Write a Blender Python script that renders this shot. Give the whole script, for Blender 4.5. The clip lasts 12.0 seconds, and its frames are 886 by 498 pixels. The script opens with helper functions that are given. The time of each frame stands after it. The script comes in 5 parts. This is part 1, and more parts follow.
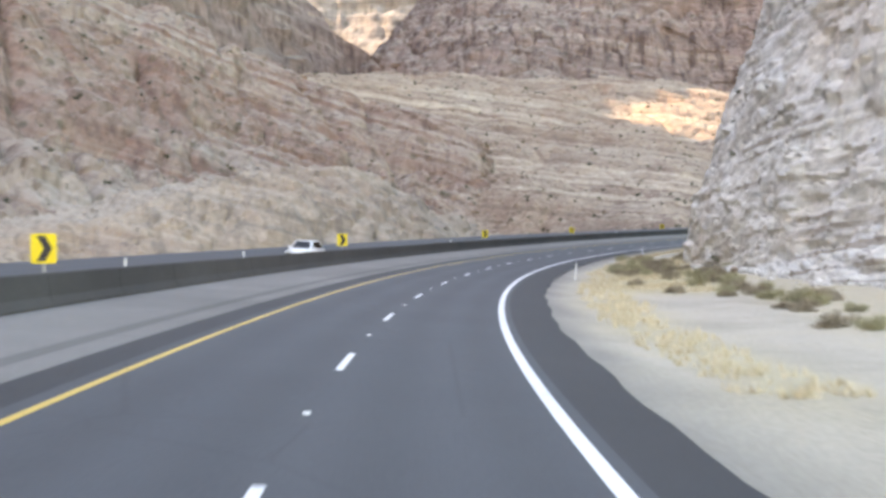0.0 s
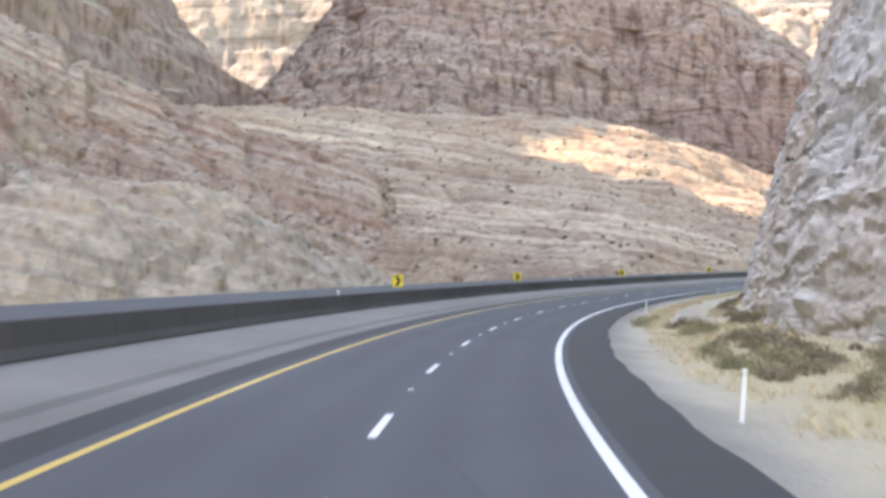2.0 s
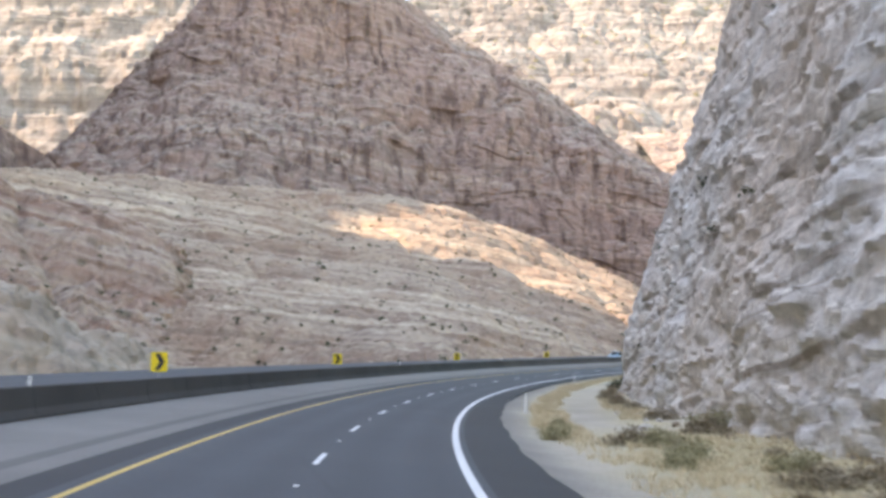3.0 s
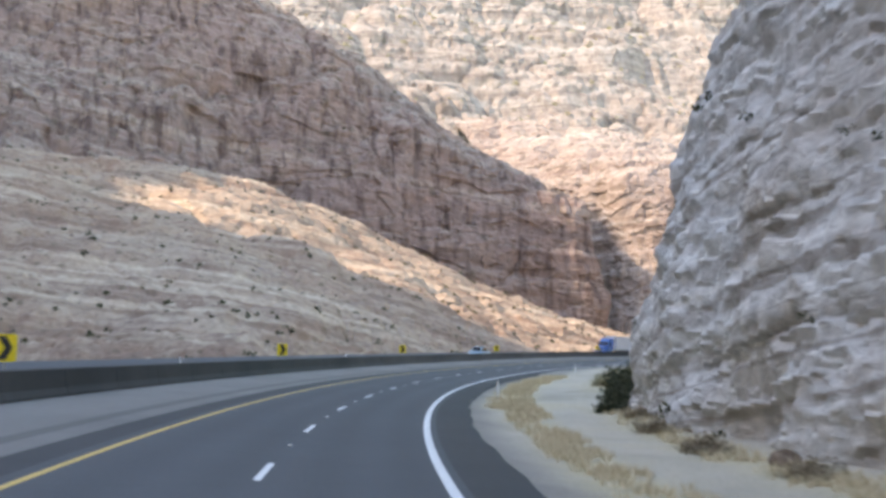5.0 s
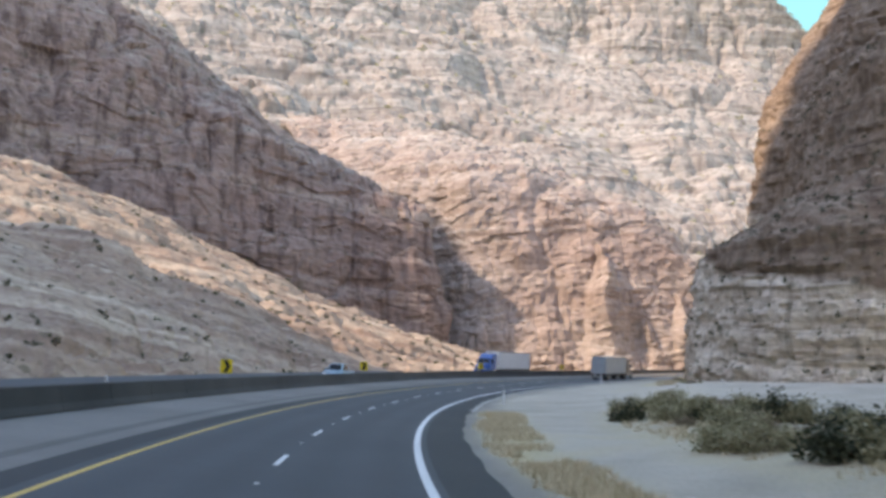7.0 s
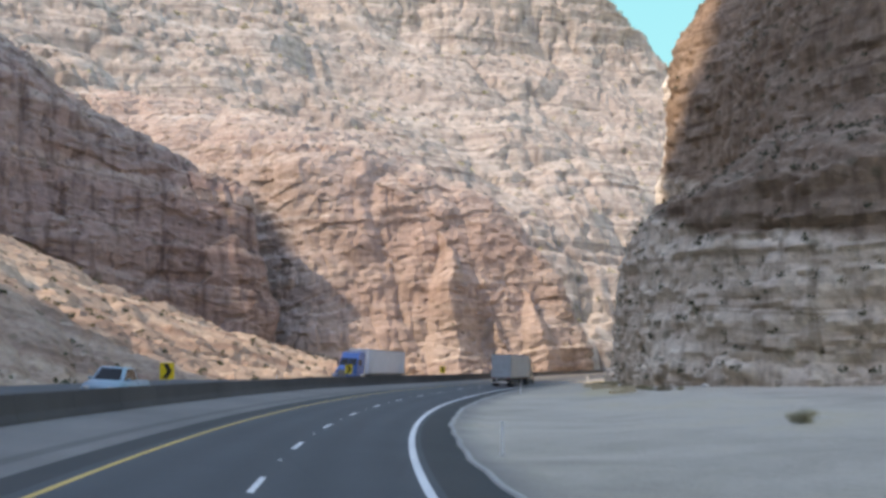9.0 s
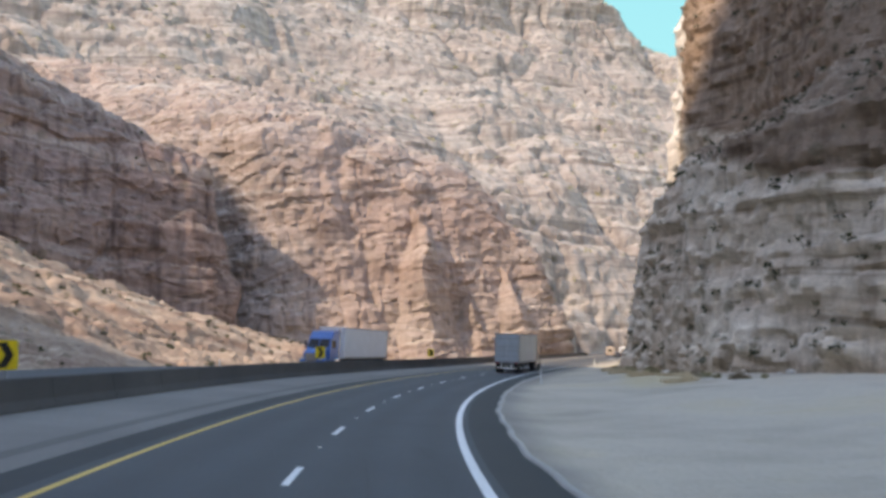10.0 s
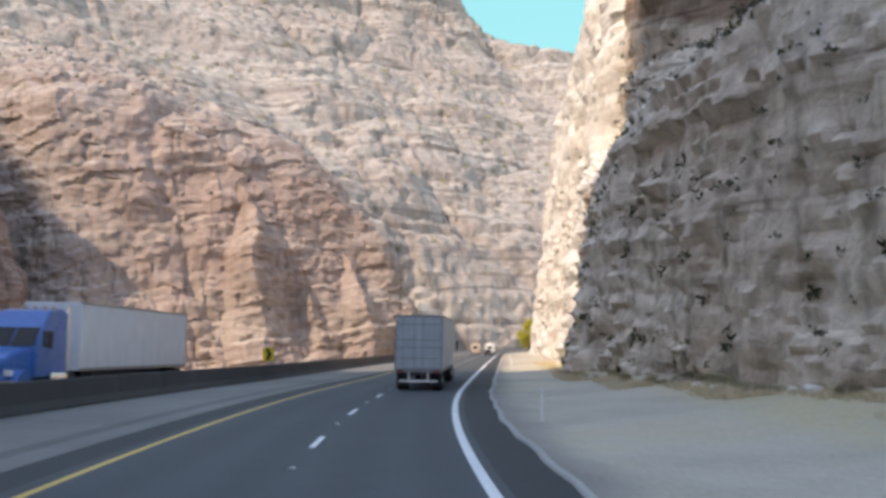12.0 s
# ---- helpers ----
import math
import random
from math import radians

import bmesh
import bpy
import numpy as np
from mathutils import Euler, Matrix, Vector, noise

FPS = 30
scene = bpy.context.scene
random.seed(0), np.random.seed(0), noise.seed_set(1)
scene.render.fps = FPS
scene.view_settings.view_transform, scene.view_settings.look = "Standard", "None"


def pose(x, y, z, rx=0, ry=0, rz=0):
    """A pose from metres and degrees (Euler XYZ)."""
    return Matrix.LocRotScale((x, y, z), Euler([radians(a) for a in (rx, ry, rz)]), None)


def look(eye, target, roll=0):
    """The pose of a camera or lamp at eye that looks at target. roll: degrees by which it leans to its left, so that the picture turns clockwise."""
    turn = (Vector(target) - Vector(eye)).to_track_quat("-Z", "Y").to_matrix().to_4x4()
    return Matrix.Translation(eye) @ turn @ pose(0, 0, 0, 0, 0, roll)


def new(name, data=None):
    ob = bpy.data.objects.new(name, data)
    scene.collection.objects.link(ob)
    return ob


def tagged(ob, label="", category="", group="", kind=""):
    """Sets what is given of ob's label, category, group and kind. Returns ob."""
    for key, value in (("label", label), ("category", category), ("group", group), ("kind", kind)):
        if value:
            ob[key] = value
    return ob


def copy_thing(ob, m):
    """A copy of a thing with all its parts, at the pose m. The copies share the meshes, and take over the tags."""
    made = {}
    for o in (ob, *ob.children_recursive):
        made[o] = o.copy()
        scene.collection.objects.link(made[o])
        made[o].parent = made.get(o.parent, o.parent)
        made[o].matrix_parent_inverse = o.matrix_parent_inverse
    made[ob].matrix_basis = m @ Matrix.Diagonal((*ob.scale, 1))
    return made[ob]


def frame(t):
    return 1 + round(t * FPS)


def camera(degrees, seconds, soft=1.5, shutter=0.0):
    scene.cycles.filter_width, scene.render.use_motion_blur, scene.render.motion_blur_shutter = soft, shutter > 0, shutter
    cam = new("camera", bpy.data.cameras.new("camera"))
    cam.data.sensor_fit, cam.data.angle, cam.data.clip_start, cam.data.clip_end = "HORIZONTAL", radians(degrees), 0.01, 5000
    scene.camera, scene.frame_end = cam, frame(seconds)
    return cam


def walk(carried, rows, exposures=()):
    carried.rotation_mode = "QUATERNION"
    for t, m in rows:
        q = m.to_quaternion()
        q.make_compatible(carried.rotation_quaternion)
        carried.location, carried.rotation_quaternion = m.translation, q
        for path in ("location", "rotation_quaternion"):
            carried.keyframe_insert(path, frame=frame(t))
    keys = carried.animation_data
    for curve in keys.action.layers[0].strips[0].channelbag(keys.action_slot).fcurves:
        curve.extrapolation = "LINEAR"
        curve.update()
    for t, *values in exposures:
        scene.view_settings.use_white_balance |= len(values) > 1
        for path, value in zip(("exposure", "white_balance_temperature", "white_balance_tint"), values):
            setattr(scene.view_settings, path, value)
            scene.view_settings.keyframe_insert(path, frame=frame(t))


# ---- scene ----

# ======== camera ========
cam = camera(46.0, 12.0, soft=3.4, shutter=0.3)
ROWS = [
    (0.0, -1.04, 0.18, 3.0, -1.34, -0.55, -0.27), (0.5, -1.13, 13.64, 2.93, -2.26, -0.11, -1.31),
    (1.0, -0.72, 27.18, 2.89, -2.28, -0.32, -1.31), (1.5, -0.04, 40.77, 2.89, -4.42, 0.45, -1.41),
    (2.0, 1.18, 54.38, 2.91, -7.04, 2.23, -0.49), (2.5, 2.95, 67.97, 2.95, -13.35, 6.05, -0.99),
    (3.0, 5.21, 81.51, 3.01, -17.62, 6.84, -0.08), (3.5, 8.03, 94.97, 3.1, -22.05, 6.73, -0.22),
    (4.0, 11.56, 108.24, 3.23, -24.5, 6.73, -0.15), (4.5, 15.69, 121.3, 3.38, -26.6, 6.73, -0.05),
    (5.0, 20.36, 134.15, 3.54, -28.6, 6.74, 0.05), (5.5, 25.35, 146.85, 3.7, -30.85, 6.75, 0.15),
    (6.0, 31.01, 159.15, 3.92, -33.5, 6.89, -0.32), (6.5, 37.15, 171.1, 4.16, -36.44, 7.9, -0.31),
    (7.0, 43.66, 182.75, 4.53, -38.66, 7.8, -0.25), (7.5, 50.6, 194.01, 4.92, -41.87, 7.85, -0.37),
    (8.0, 57.79, 205.0, 5.18, -44.4, 7.86, -0.6), (8.5, 65.48, 215.52, 5.44, -46.77, 7.88, -0.95),
    (9.0, 73.56, 225.64, 5.71, -48.7, 7.9, -1.3), (9.5, 82.07, 235.36, 5.99, -50.16, 7.92, -1.57),
    (10.0, 90.93, 244.74, 6.29, -50.59, 6.97, -1.55), (10.5, 100.23, 253.78, 6.6, -51.99, 7.5, -1.75),
    (11.0, 109.9, 262.63, 6.89, -54.36, 6.88, -2.02), (11.5, 120.18, 271.14, 7.22, -56.6, 6.28, -2.79),
    (12.0, 131.1, 279.41, 7.56, -59.9, 6.59, -2.76),
]
EXPOSURES = [(0.0, 3.2, 13000, 21), (1.5, 3.35, 12600, 21), (2.5, 3.15, 12200, 20), (3.5, 2.9, 10900, 18), (5.5, 2.63, 10000, 17), (6.0, 2.5, 9600, 17), (7.5, 2.3, 9500, 17), (9.5, 2.12, 9600, 17), (12.0, 2.1, 9400, 16)]
walk(cam, [(t, pose(x, y, z, 0, 0, yaw) @ pose(0, 0, 0, 90 + pitch) @ pose(0, 0, 0, 0, 0, roll))
           for t, x, y, z, yaw, pitch, roll in ROWS],
     exposures=EXPOSURES)

# ======== light ========
SUN_AZ, SUN_EL = radians(-74), radians(44)          # azimuth from +y towards +x
world = bpy.data.worlds.new("world")
scene.world = world
world.use_nodes = True
sky = world.node_tree.nodes.new("ShaderNodeTexSky")
sky.sky_type = "NISHITA"
sky.sun_disc = False
sky.sun_elevation, sky.sun_rotation = SUN_EL, SUN_AZ
sky.altitude, sky.dust_density, sky.ozone_density = 600, 0.3, 3.5
world.node_tree.nodes["Background"].inputs["Strength"].default_value = 0.15
world.node_tree.links.new(sky.outputs[0], world.node_tree.nodes["Background"].inputs["Color"])
sun = new("sun", bpy.data.lights.new("sun", "SUN"))
sun.data.energy, sun.data.angle, sun.data.color = 1.03, radians(0.6), (1.0, 0.965, 0.93)
sun_dir = Vector((math.sin(SUN_AZ) * math.cos(SUN_EL), math.cos(SUN_AZ) * math.cos(SUN_EL), math.sin(SUN_EL)))
sun.matrix_world = look((0, 0, 300), Vector((0, 0, 300)) - sun_dir)


# ======== numeric helpers ========
def hash3(ix, iy, iz, seed):
    h = (ix.astype(np.int64) * 374761393 + iy.astype(np.int64) * 668265263 + iz.astype(np.int64) * 2147483647 + seed * 974634777) & 0xFFFFFFFF
    h = ((h ^ (h >> 13)) * 1274126177) & 0xFFFFFFFF
    h = ((h ^ (h >> 16)) * 2246822519) & 0xFFFFFFFF
    return ((h ^ (h >> 15)) & 0xFFFFFF) / float(0xFFFFFF) * 2 - 1


def vnoise(x, y, z, seed=0):
    """Smooth value noise in -1..1."""
    x0, y0, z0 = np.floor(x), np.floor(y), np.floor(z)
    fx, fy, fz = x - x0, y - y0, z - z0
    fx, fy, fz = (f * f * f * (f * (f * 6 - 15) + 10) for f in (fx, fy, fz))
    out = 0
    for dx in (0, 1):
        for dy in (0, 1):
            for dz in (0, 1):
                w = (fx if dx else 1 - fx) * (fy if dy else 1 - fy) * (fz if dz else 1 - fz)
                out = out + w * hash3(x0 + dx, y0 + dy, z0 + dz, seed)
    return out


def fbm(x, y, z, octaves=4, seed=0, gain=0.5):
    out, a, tot = 0, 1.0, 0
    for i in range(octaves):
        out = out + a * vnoise(x, y, z, seed + i * 17)
        tot += a
        a *= gain
        x, y, z = x * 2.03 + 5.1, y * 2.03 + 1.7, z * 2.03 + 9.2
    return out / tot


def blocks(x, y, z, seed=0):
    """Broken blocks: each point takes the offset and tilt of its nearest scattered centre."""
    x0, y0, z0 = np.floor(x), np.floor(y), np.floor(z)
    best, out = np.full(x.shape, 1e9), np.zeros(x.shape)
    for dx in (-1, 0, 1):
        for dy in (-1, 0, 1):
            for dz in (-1, 0, 1):
                cx, cy, cz = x0 + dx, y0 + dy, z0 + dz
                ex, ey, ez = x - cx - 0.5 - 0.45 * hash3(cx, cy, cz, seed), y - cy - 0.5 - 0.45 * hash3(cx, cy, cz, seed + 1), z - cz - 0.5 - 0.45 * hash3(cx, cy, cz, seed + 2)
                d = ex * ex + ey * ey + ez * ez
                m = d < best
                val = hash3(cx, cy, cz, seed + 3) + 0.4 * (ex * hash3(cx, cy, cz, seed + 4) + ey * hash3(cx, cy, cz, seed + 5) + ez * hash3(cx, cy, cz, seed + 6))
                best, out = np.where(m, d, best), np.where(m, val, out)
    return out


def grid_mesh(name, P, material, flip=False, smooth=True):
    """A mesh from a grid of points (rows, columns, 3)."""
    n, m = P.shape[:2]
    a = (np.arange(n - 1)[:, None] * m + np.arange(m - 1)[None, :]).ravel()
    quads = np.stack([a, a + 1, a + m + 1, a + m], 1)
    if flip:
        quads = quads[:, ::-1]
    me = bpy.data.meshes.new(name)
    me.vertices.add(n * m)
    me.vertices.foreach_set("co", P.reshape(-1).astype(np.float32))
    me.loops.add(len(quads) * 4)
    me.loops.foreach_set("vertex_index", quads.reshape(-1).astype(np.int32))
    me.polygons.add(len(quads))
    me.polygons.foreach_set("loop_start", np.arange(len(quads), dtype=np.int32) * 4)
    me.polygons.foreach_set("use_smooth", np.full(len(quads), smooth))
    me.update(calc_edges=True)
    me.validate()
    me.materials.append(material)
    return new(name, me)


def part(name, bm, material, parent=None, label="", smooth=False):
    me = bpy.data.meshes.new(name)
    if smooth:
        for f in bm.faces:
            f.smooth = True
    bm.to_mesh(me)
    bm.free()
    me.materials.append(material)
    ob = new(name, me)
    if parent:
        ob.parent = parent
    if label:
        ob["label"] = label
    return ob


def add_box(bm, x0, x1, y0, y1, z0, z1, bevel=0.0):
    vs = bmesh.ops.create_cube(bm, size=1.0, matrix=Matrix.Translation(((x0 + x1) / 2, (y0 + y1) / 2, (z0 + z1) / 2)) @ Matrix.Diagonal((x1 - x0, y1 - y0, z1 - z0, 1)))["verts"]
    if bevel:
        es = list({e for v in vs for e in v.link_edges})
        bmesh.ops.bevel(bm, geom=es, offset=bevel, segments=2, affect="EDGES", profile=0.6)


def add_cyl(bm, centre, axis, r, length, seg=16, r2=None):
    rot = Vector((0, 0, 1)).rotation_difference(Vector(axis)).to_matrix().to_4x4()
    bmesh.ops.create_cone(bm, cap_ends=True, segments=seg, radius1=r, radius2=r if r2 is None else r2, depth=length, matrix=Matrix.Translation(centre) @ rot)


# ======== the road's line: heading along its length ========
HP = (0.011, -0.1047, 0.1962, 0.7998, -0.036)
ZP = (-3.1795, 9.7178, -2.4886, 0.5761)
S_ALL = np.arange(-240.0, 901.0, 1.0)


def heading(s):
    s = np.asarray(s, float)
    end = np.polyval(HP, 340 / 300)
    h = np.polyval(HP, np.clip(s, 0, 340) / 300)
    h = np.where(s > 340, np.minimum(end + (s - 340) * 0.0025, 1.1008), h)
    h = h + 0.004 * np.clip(s - 640, 0, 200)
    return np.where(s < 0, HP[4] + HP[3] / 300 * np.maximum(s, -60), h)


H_ALL = heading(S_ALL)
X_ALL = np.concatenate([[0], np.cumsum(0.5 * (np.sin(H_ALL[1:]) + np.sin(H_ALL[:-1])))])
Y_ALL = np.concatenate([[0], np.cumsum(0.5 * (np.cos(H_ALL[1:]) + np.cos(H_ALL[:-1])))])
X_ALL += -2.4372 - np.interp(0, S_ALL, X_ALL)
Y_ALL += -0.0615 - np.interp(0, S_ALL, Y_ALL)


def z_ref(s):
    s = np.asarray(s, float)
    d = np.polyder(ZP)
    return np.polyval(ZP, np.clip(s, 0, 430) / 300) + np.where(s > 430, (s - 430) * np.polyval(d, 430 / 300) / 300, 0) + np.where(s < 0, s * np.polyval(d, 0) / 300, 0)


def bank(s):
    return np.interp(s, [0, 170, 340, 400], [0.0531, 0.0802, 0.0863, 0.052])


def road_point(s, o, dz=0.0):
    """The place s metres along the lane line and o metres to its right, dz over the banked surface."""
    h = heading(s)
    x, y = np.interp(s, S_ALL, X_ALL), np.interp(s, S_ALL, Y_ALL)
    return np.stack(np.broadcast_arrays(x + o * np.cos(h), y - o * np.sin(h), z_ref(s) - o * bank(s) + dz), -1)


def road_pose(s, o, dz=0.0):
    """A pose on the road, +y along it, tilted with its bank and grade."""
    p, q = road_point(s, o, dz), road_point(s + 1, o, dz)
    fwd = Vector(q - p).normalized()
    right = Vector(road_point(s, o + 1, dz) - p).normalized()
    up = right.cross(fwd)
    m = Matrix((right, fwd, up)).transposed().to_4x4()
    m.translation = Vector(p)
    return m


def ground_pose(s, o, dz=0.0):
    """A pose upright on the ground, +y along the road."""
    p = road_point(s, o, dz)
    return Matrix.Translation(Vector((p[0], p[1], float(ground_z(np.array([p[0]]), np.array([p[1]]))[0]) + dz))) @ Matrix.Rotation(-float(heading(s)), 4, "Z")


def to_road(x, y):
    """(s, o) of points of the plan."""
    s, o = np.empty(len(x)), np.empty(len(x))
    for i in range(0, len(x), 20000):
        xs, ys = x[i:i + 20000], y[i:i + 20000]
        k = np.argmin((xs[:, None] - X_ALL[None, ::4]) ** 2 + (ys[:, None] - Y_ALL[None, ::4]) ** 2, 1) * 4
        h = H_ALL[k]
        s[i:i + 20000] = S_ALL[k] + (xs - X_ALL[k]) * np.sin(h) + (ys - Y_ALL[k]) * np.cos(h)
        o[i:i + 20000] = (xs - X_ALL[k]) * np.cos(h) - (ys - Y_ALL[k]) * np.sin(h)
    return s, o


EDGE_S, EDGE_O = [-50, 14, 45, 80, 120, 160, 195, 250, 300, 900], [5.4, 5.45, 5.8, 6.1, 6.0, 5.75, 5.65, 5.8, 5.45, 5.4]


def ground_z(x, y):
    s, o = to_road(x, y)
    s = np.clip(s, -200, 800)
    edge = np.interp(s, EDGE_S, EDGE_O)
    z = z_ref(s) - np.clip(o, -23, 7.5) * bank(s)
    z = z - 0.06 - 0.05 * np.clip((o - edge) / 0.8, 0, 1)
    rough = np.clip((np.abs(o + 1.5) - 9) / 6, 0, 1) * (o > 0) + np.clip((-o - 23) / 5, 0, 1) * (o < 0)
    z = z + rough * (0.28 * fbm(x / 9, y / 9, 0 * x, 3, 5) + 0.10 * fbm(x / 1.8, y / 1.8, 0 * x, 2, 9))
    z = z + np.clip((o - 12) / 10, 0, 1) * 0.5
    z = z - np.clip((-o - 24) / 12, 0, 1) * 3.0
    far = np.clip((np.abs(o) - 120) / 200, 0, 1)
    return z * (1 - far) + far * (-6)


# ======== materials ========
def material(name):
    m = bpy.data.materials.new(name)
    m.use_nodes = True
    nt = m.node_tree
    return m, nt, nt.nodes["Principled BSDF"]


def node(nt, kind, **inputs):
    n = nt.nodes.new(kind)
    for k, val in inputs.items():
        n.inputs[k.replace("_", " ")].default_value = val
    return n


def noise_node(nt, vec, scale, detail=5.0, rough=0.55, distortion=0.0):
    n = node(nt, "ShaderNodeTexNoise", Scale=scale, Detail=detail, Roughness=rough, Distortion=distortion)
    nt.links.new(vec, n.inputs["Vector"])
    return n.outputs["Fac"]


def ramp(nt, fac, stops):
    r = nt.nodes.new("ShaderNodeValToRGB")
    els = r.color_ramp.elements
    while len(els) < len(stops):
        els.new(0.5)
    for e, (p, c) in zip(els, stops):
        e.position, e.color = p, (*c, 1) if len(c) == 3 else c
    nt.links.new(fac, r.inputs["Fac"])
    return r.outputs["Color"]


def mix(nt, fac, a, b, kind="MIX"):
    n = nt.nodes.new("ShaderNodeMix")
    n.data_type, n.blend_type = "RGBA", kind
    for sock, val in ((n.inputs[0], fac), (n.inputs[6], a), (n.inputs[7], b)):
        if hasattr(val, "is_linked"):
            nt.links.new(val, sock)
        else:
            sock.default_value = val if isinstance(val, (int, float)) else (*val, 1)
    return n.outputs[2]


def maths(nt, op, a, b=0.0, clamp=False):
    n = nt.nodes.new("ShaderNodeMath")
    n.operation, n.use_clamp = op, clamp
    for i, val in enumerate((a, b)):
        if hasattr(val, "is_linked"):
            nt.links.new(val, n.inputs[i])
        else:
            n.inputs[i].default_value = val
    return n.outputs[0]


def bump(nt, bsdf, height, strength=0.5, distance=0.1):
    b = node(nt, "ShaderNodeBump", Strength=strength, Distance=distance)
    nt.links.new(height, b.inputs["Height"])
    nt.links.new(b.outputs[0], bsdf.inputs["Normal"])


def plain(name, colour, rough=0.5, metal=0.0, vary=0.12, scale=6.0):
    m, nt, b = material(name)
    co = nt.nodes.new("ShaderNodeTexCoord").outputs["Object"]
    f = noise_node(nt, co, scale)
    lo = tuple(c * (1 - vary) for c in colour)
    hi = tuple(min(1, c * (1 + vary)) for c in colour)
    nt.links.new(ramp(nt, f, [(0.3, lo), (0.7, hi)]), b.inputs["Base Color"])
    nt.links.new(ramp(nt, noise_node(nt, co, scale * 3), [(0.3, (rough * 0.85,) * 3), (0.7, (min(1, rough * 1.15),) * 3)]), b.inputs["Roughness"])
    b.inputs["Metallic"].default_value = metal
    return m


def rock(name, bands, patch, dust, thick=14.0, tilt=(0.0, 0.0), grain=1.0, speck=0.0, streak=0.35, flats=(0.5, 0.8), cover=0.0, relief=0.35, upper=None, parting=0.45, line=0.0):
    """Layered rock: colour bands over the height, patches of another colour, dust on flat ledges, fine relief."""
    m, nt, b = material(name)
    pos = nt.nodes.new("ShaderNodeNewGeometry")
    sep = nt.nodes.new("ShaderNodeSeparateXYZ")
    nt.links.new(pos.outputs["Position"], sep.inputs[0])
    vec = pos.outputs["Position"]
    zt = maths(nt, "ADD", sep.outputs["Z"], maths(nt, "ADD", maths(nt, "MULTIPLY", sep.outputs["X"], tilt[0]), maths(nt, "MULTIPLY", sep.outputs["Y"], tilt[1])))
    warp = maths(nt, "MULTIPLY", noise_node(nt, vec, 0.02 / grain, 4), 6.0 * grain)
    w = maths(nt, "DIVIDE", maths(nt, "ADD", zt, warp), thick)
    n1 = nt.nodes.new("ShaderNodeTexNoise")
    n1.noise_dimensions = "1D"
    n1.inputs["Scale"].default_value, n1.inputs["Detail"].default_value, n1.inputs["Roughness"].default_value = 1.0, 5.0, 0.6
    nt.links.new(w, n1.inputs["W"])
    k = len(bands)
    col = ramp(nt, n1.outputs["Fac"], [(0.28 + 0.44 * i / (k - 1), c) for i, c in enumerate(bands)])
    col = mix(nt, ramp(nt, noise_node(nt, vec, 0.012 / grain, 6, 0.6, 0.6), [(0.45, (0, 0, 0)), (0.62, (0.75,) * 3)]), col, patch)
    # dust and scree on the flatter faces
    nz = nt.nodes.new("ShaderNodeSeparateXYZ")
    nt.links.new(pos.outputs["Normal"], nz.inputs[0])
    flat = maths(nt, "ADD", nz.outputs["Z"], maths(nt, "MULTIPLY", maths(nt, "SUBTRACT", noise_node(nt, vec, 0.09 / grain, 5), 0.5), 0.4))
    col = mix(nt, ramp(nt, flat, [(flats[0], (0, 0, 0)), (flats[1], (0.8,) * 3)]), col, dust)
    if cover:
        col = mix(nt, ramp(nt, noise_node(nt, vec, 0.045 / grain, 7, 0.68, 0.8), [(0.44, (0, 0, 0)), (0.60, (cover,) * 3)]), col, dust)
    # dark varnish running down and blotches; strong streaks also paint the shade in clefts
    sc = nt.nodes.new("ShaderNodeMapping")
    sc.inputs["Scale"].default_value = (0.35 / grain, 0.35 / grain, 0.05 / grain)
    nt.links.new(vec, sc.inputs["Vector"])
    st = noise_node(nt, sc.outputs[0], 1.0, 6, 0.65)
    col = mix(nt, ramp(nt, st, [(0.36, (streak,) * 3), (0.52, (0, 0, 0))]), col, tuple(c * 0.38 for c in patch))
    fine = noise_node(nt, vec, 0.6 / grain, 6, 0.62)
    col = mix(nt, 0.7, col, ramp(nt, fine, [(0.25, (0.62,) * 3), (0.5, (0.97,) * 3), (0.75, (1.2,) * 3)]), "MULTIPLY")
    # thin dark partings between the beds, broken along their length; joint and overhang shadow painted in
    th = nt.nodes.new("ShaderNodeTexNoise")
    th.noise_dimensions = "1D"
    th.inputs["Scale"].default_value, th.inputs["Detail"].default_value = 4.5, 3.0
    nt.links.new(w, th.inputs["W"])
    gaps = ramp(nt, noise_node(nt, vec, 0.05 / grain, 4, 0.6), [(0.42, (0, 0, 0)), (0.6, (parting,) * 3)])
    col = mix(nt, maths(nt, "MULTIPLY", ramp(nt, th.outputs["Fac"], [(0.34 + line, (1, 1, 1)), (0.44 + line, (0, 0, 0))]), gaps), col, tuple(c * 0.45 for c in patch))
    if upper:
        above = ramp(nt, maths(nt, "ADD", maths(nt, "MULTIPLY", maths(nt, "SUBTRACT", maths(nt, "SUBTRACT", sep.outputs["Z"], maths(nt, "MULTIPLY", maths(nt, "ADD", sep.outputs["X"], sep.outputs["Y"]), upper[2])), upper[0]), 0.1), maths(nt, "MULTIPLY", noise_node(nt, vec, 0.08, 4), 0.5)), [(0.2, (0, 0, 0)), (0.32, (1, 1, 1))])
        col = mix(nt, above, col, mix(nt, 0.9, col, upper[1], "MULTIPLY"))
    if speck:
        v = node(nt, "ShaderNodeTexVoronoi", Scale=0.16 / grain)
        nt.links.new(vec, v.inputs["Vector"])
        col = mix(nt, ramp(nt, v.outputs["Distance"], [(0.12, (speck,) * 3), (0.2, (0, 0, 0))]), col, (0.07, 0.07, 0.04))
    nt.links.new(col, b.inputs["Base Color"])
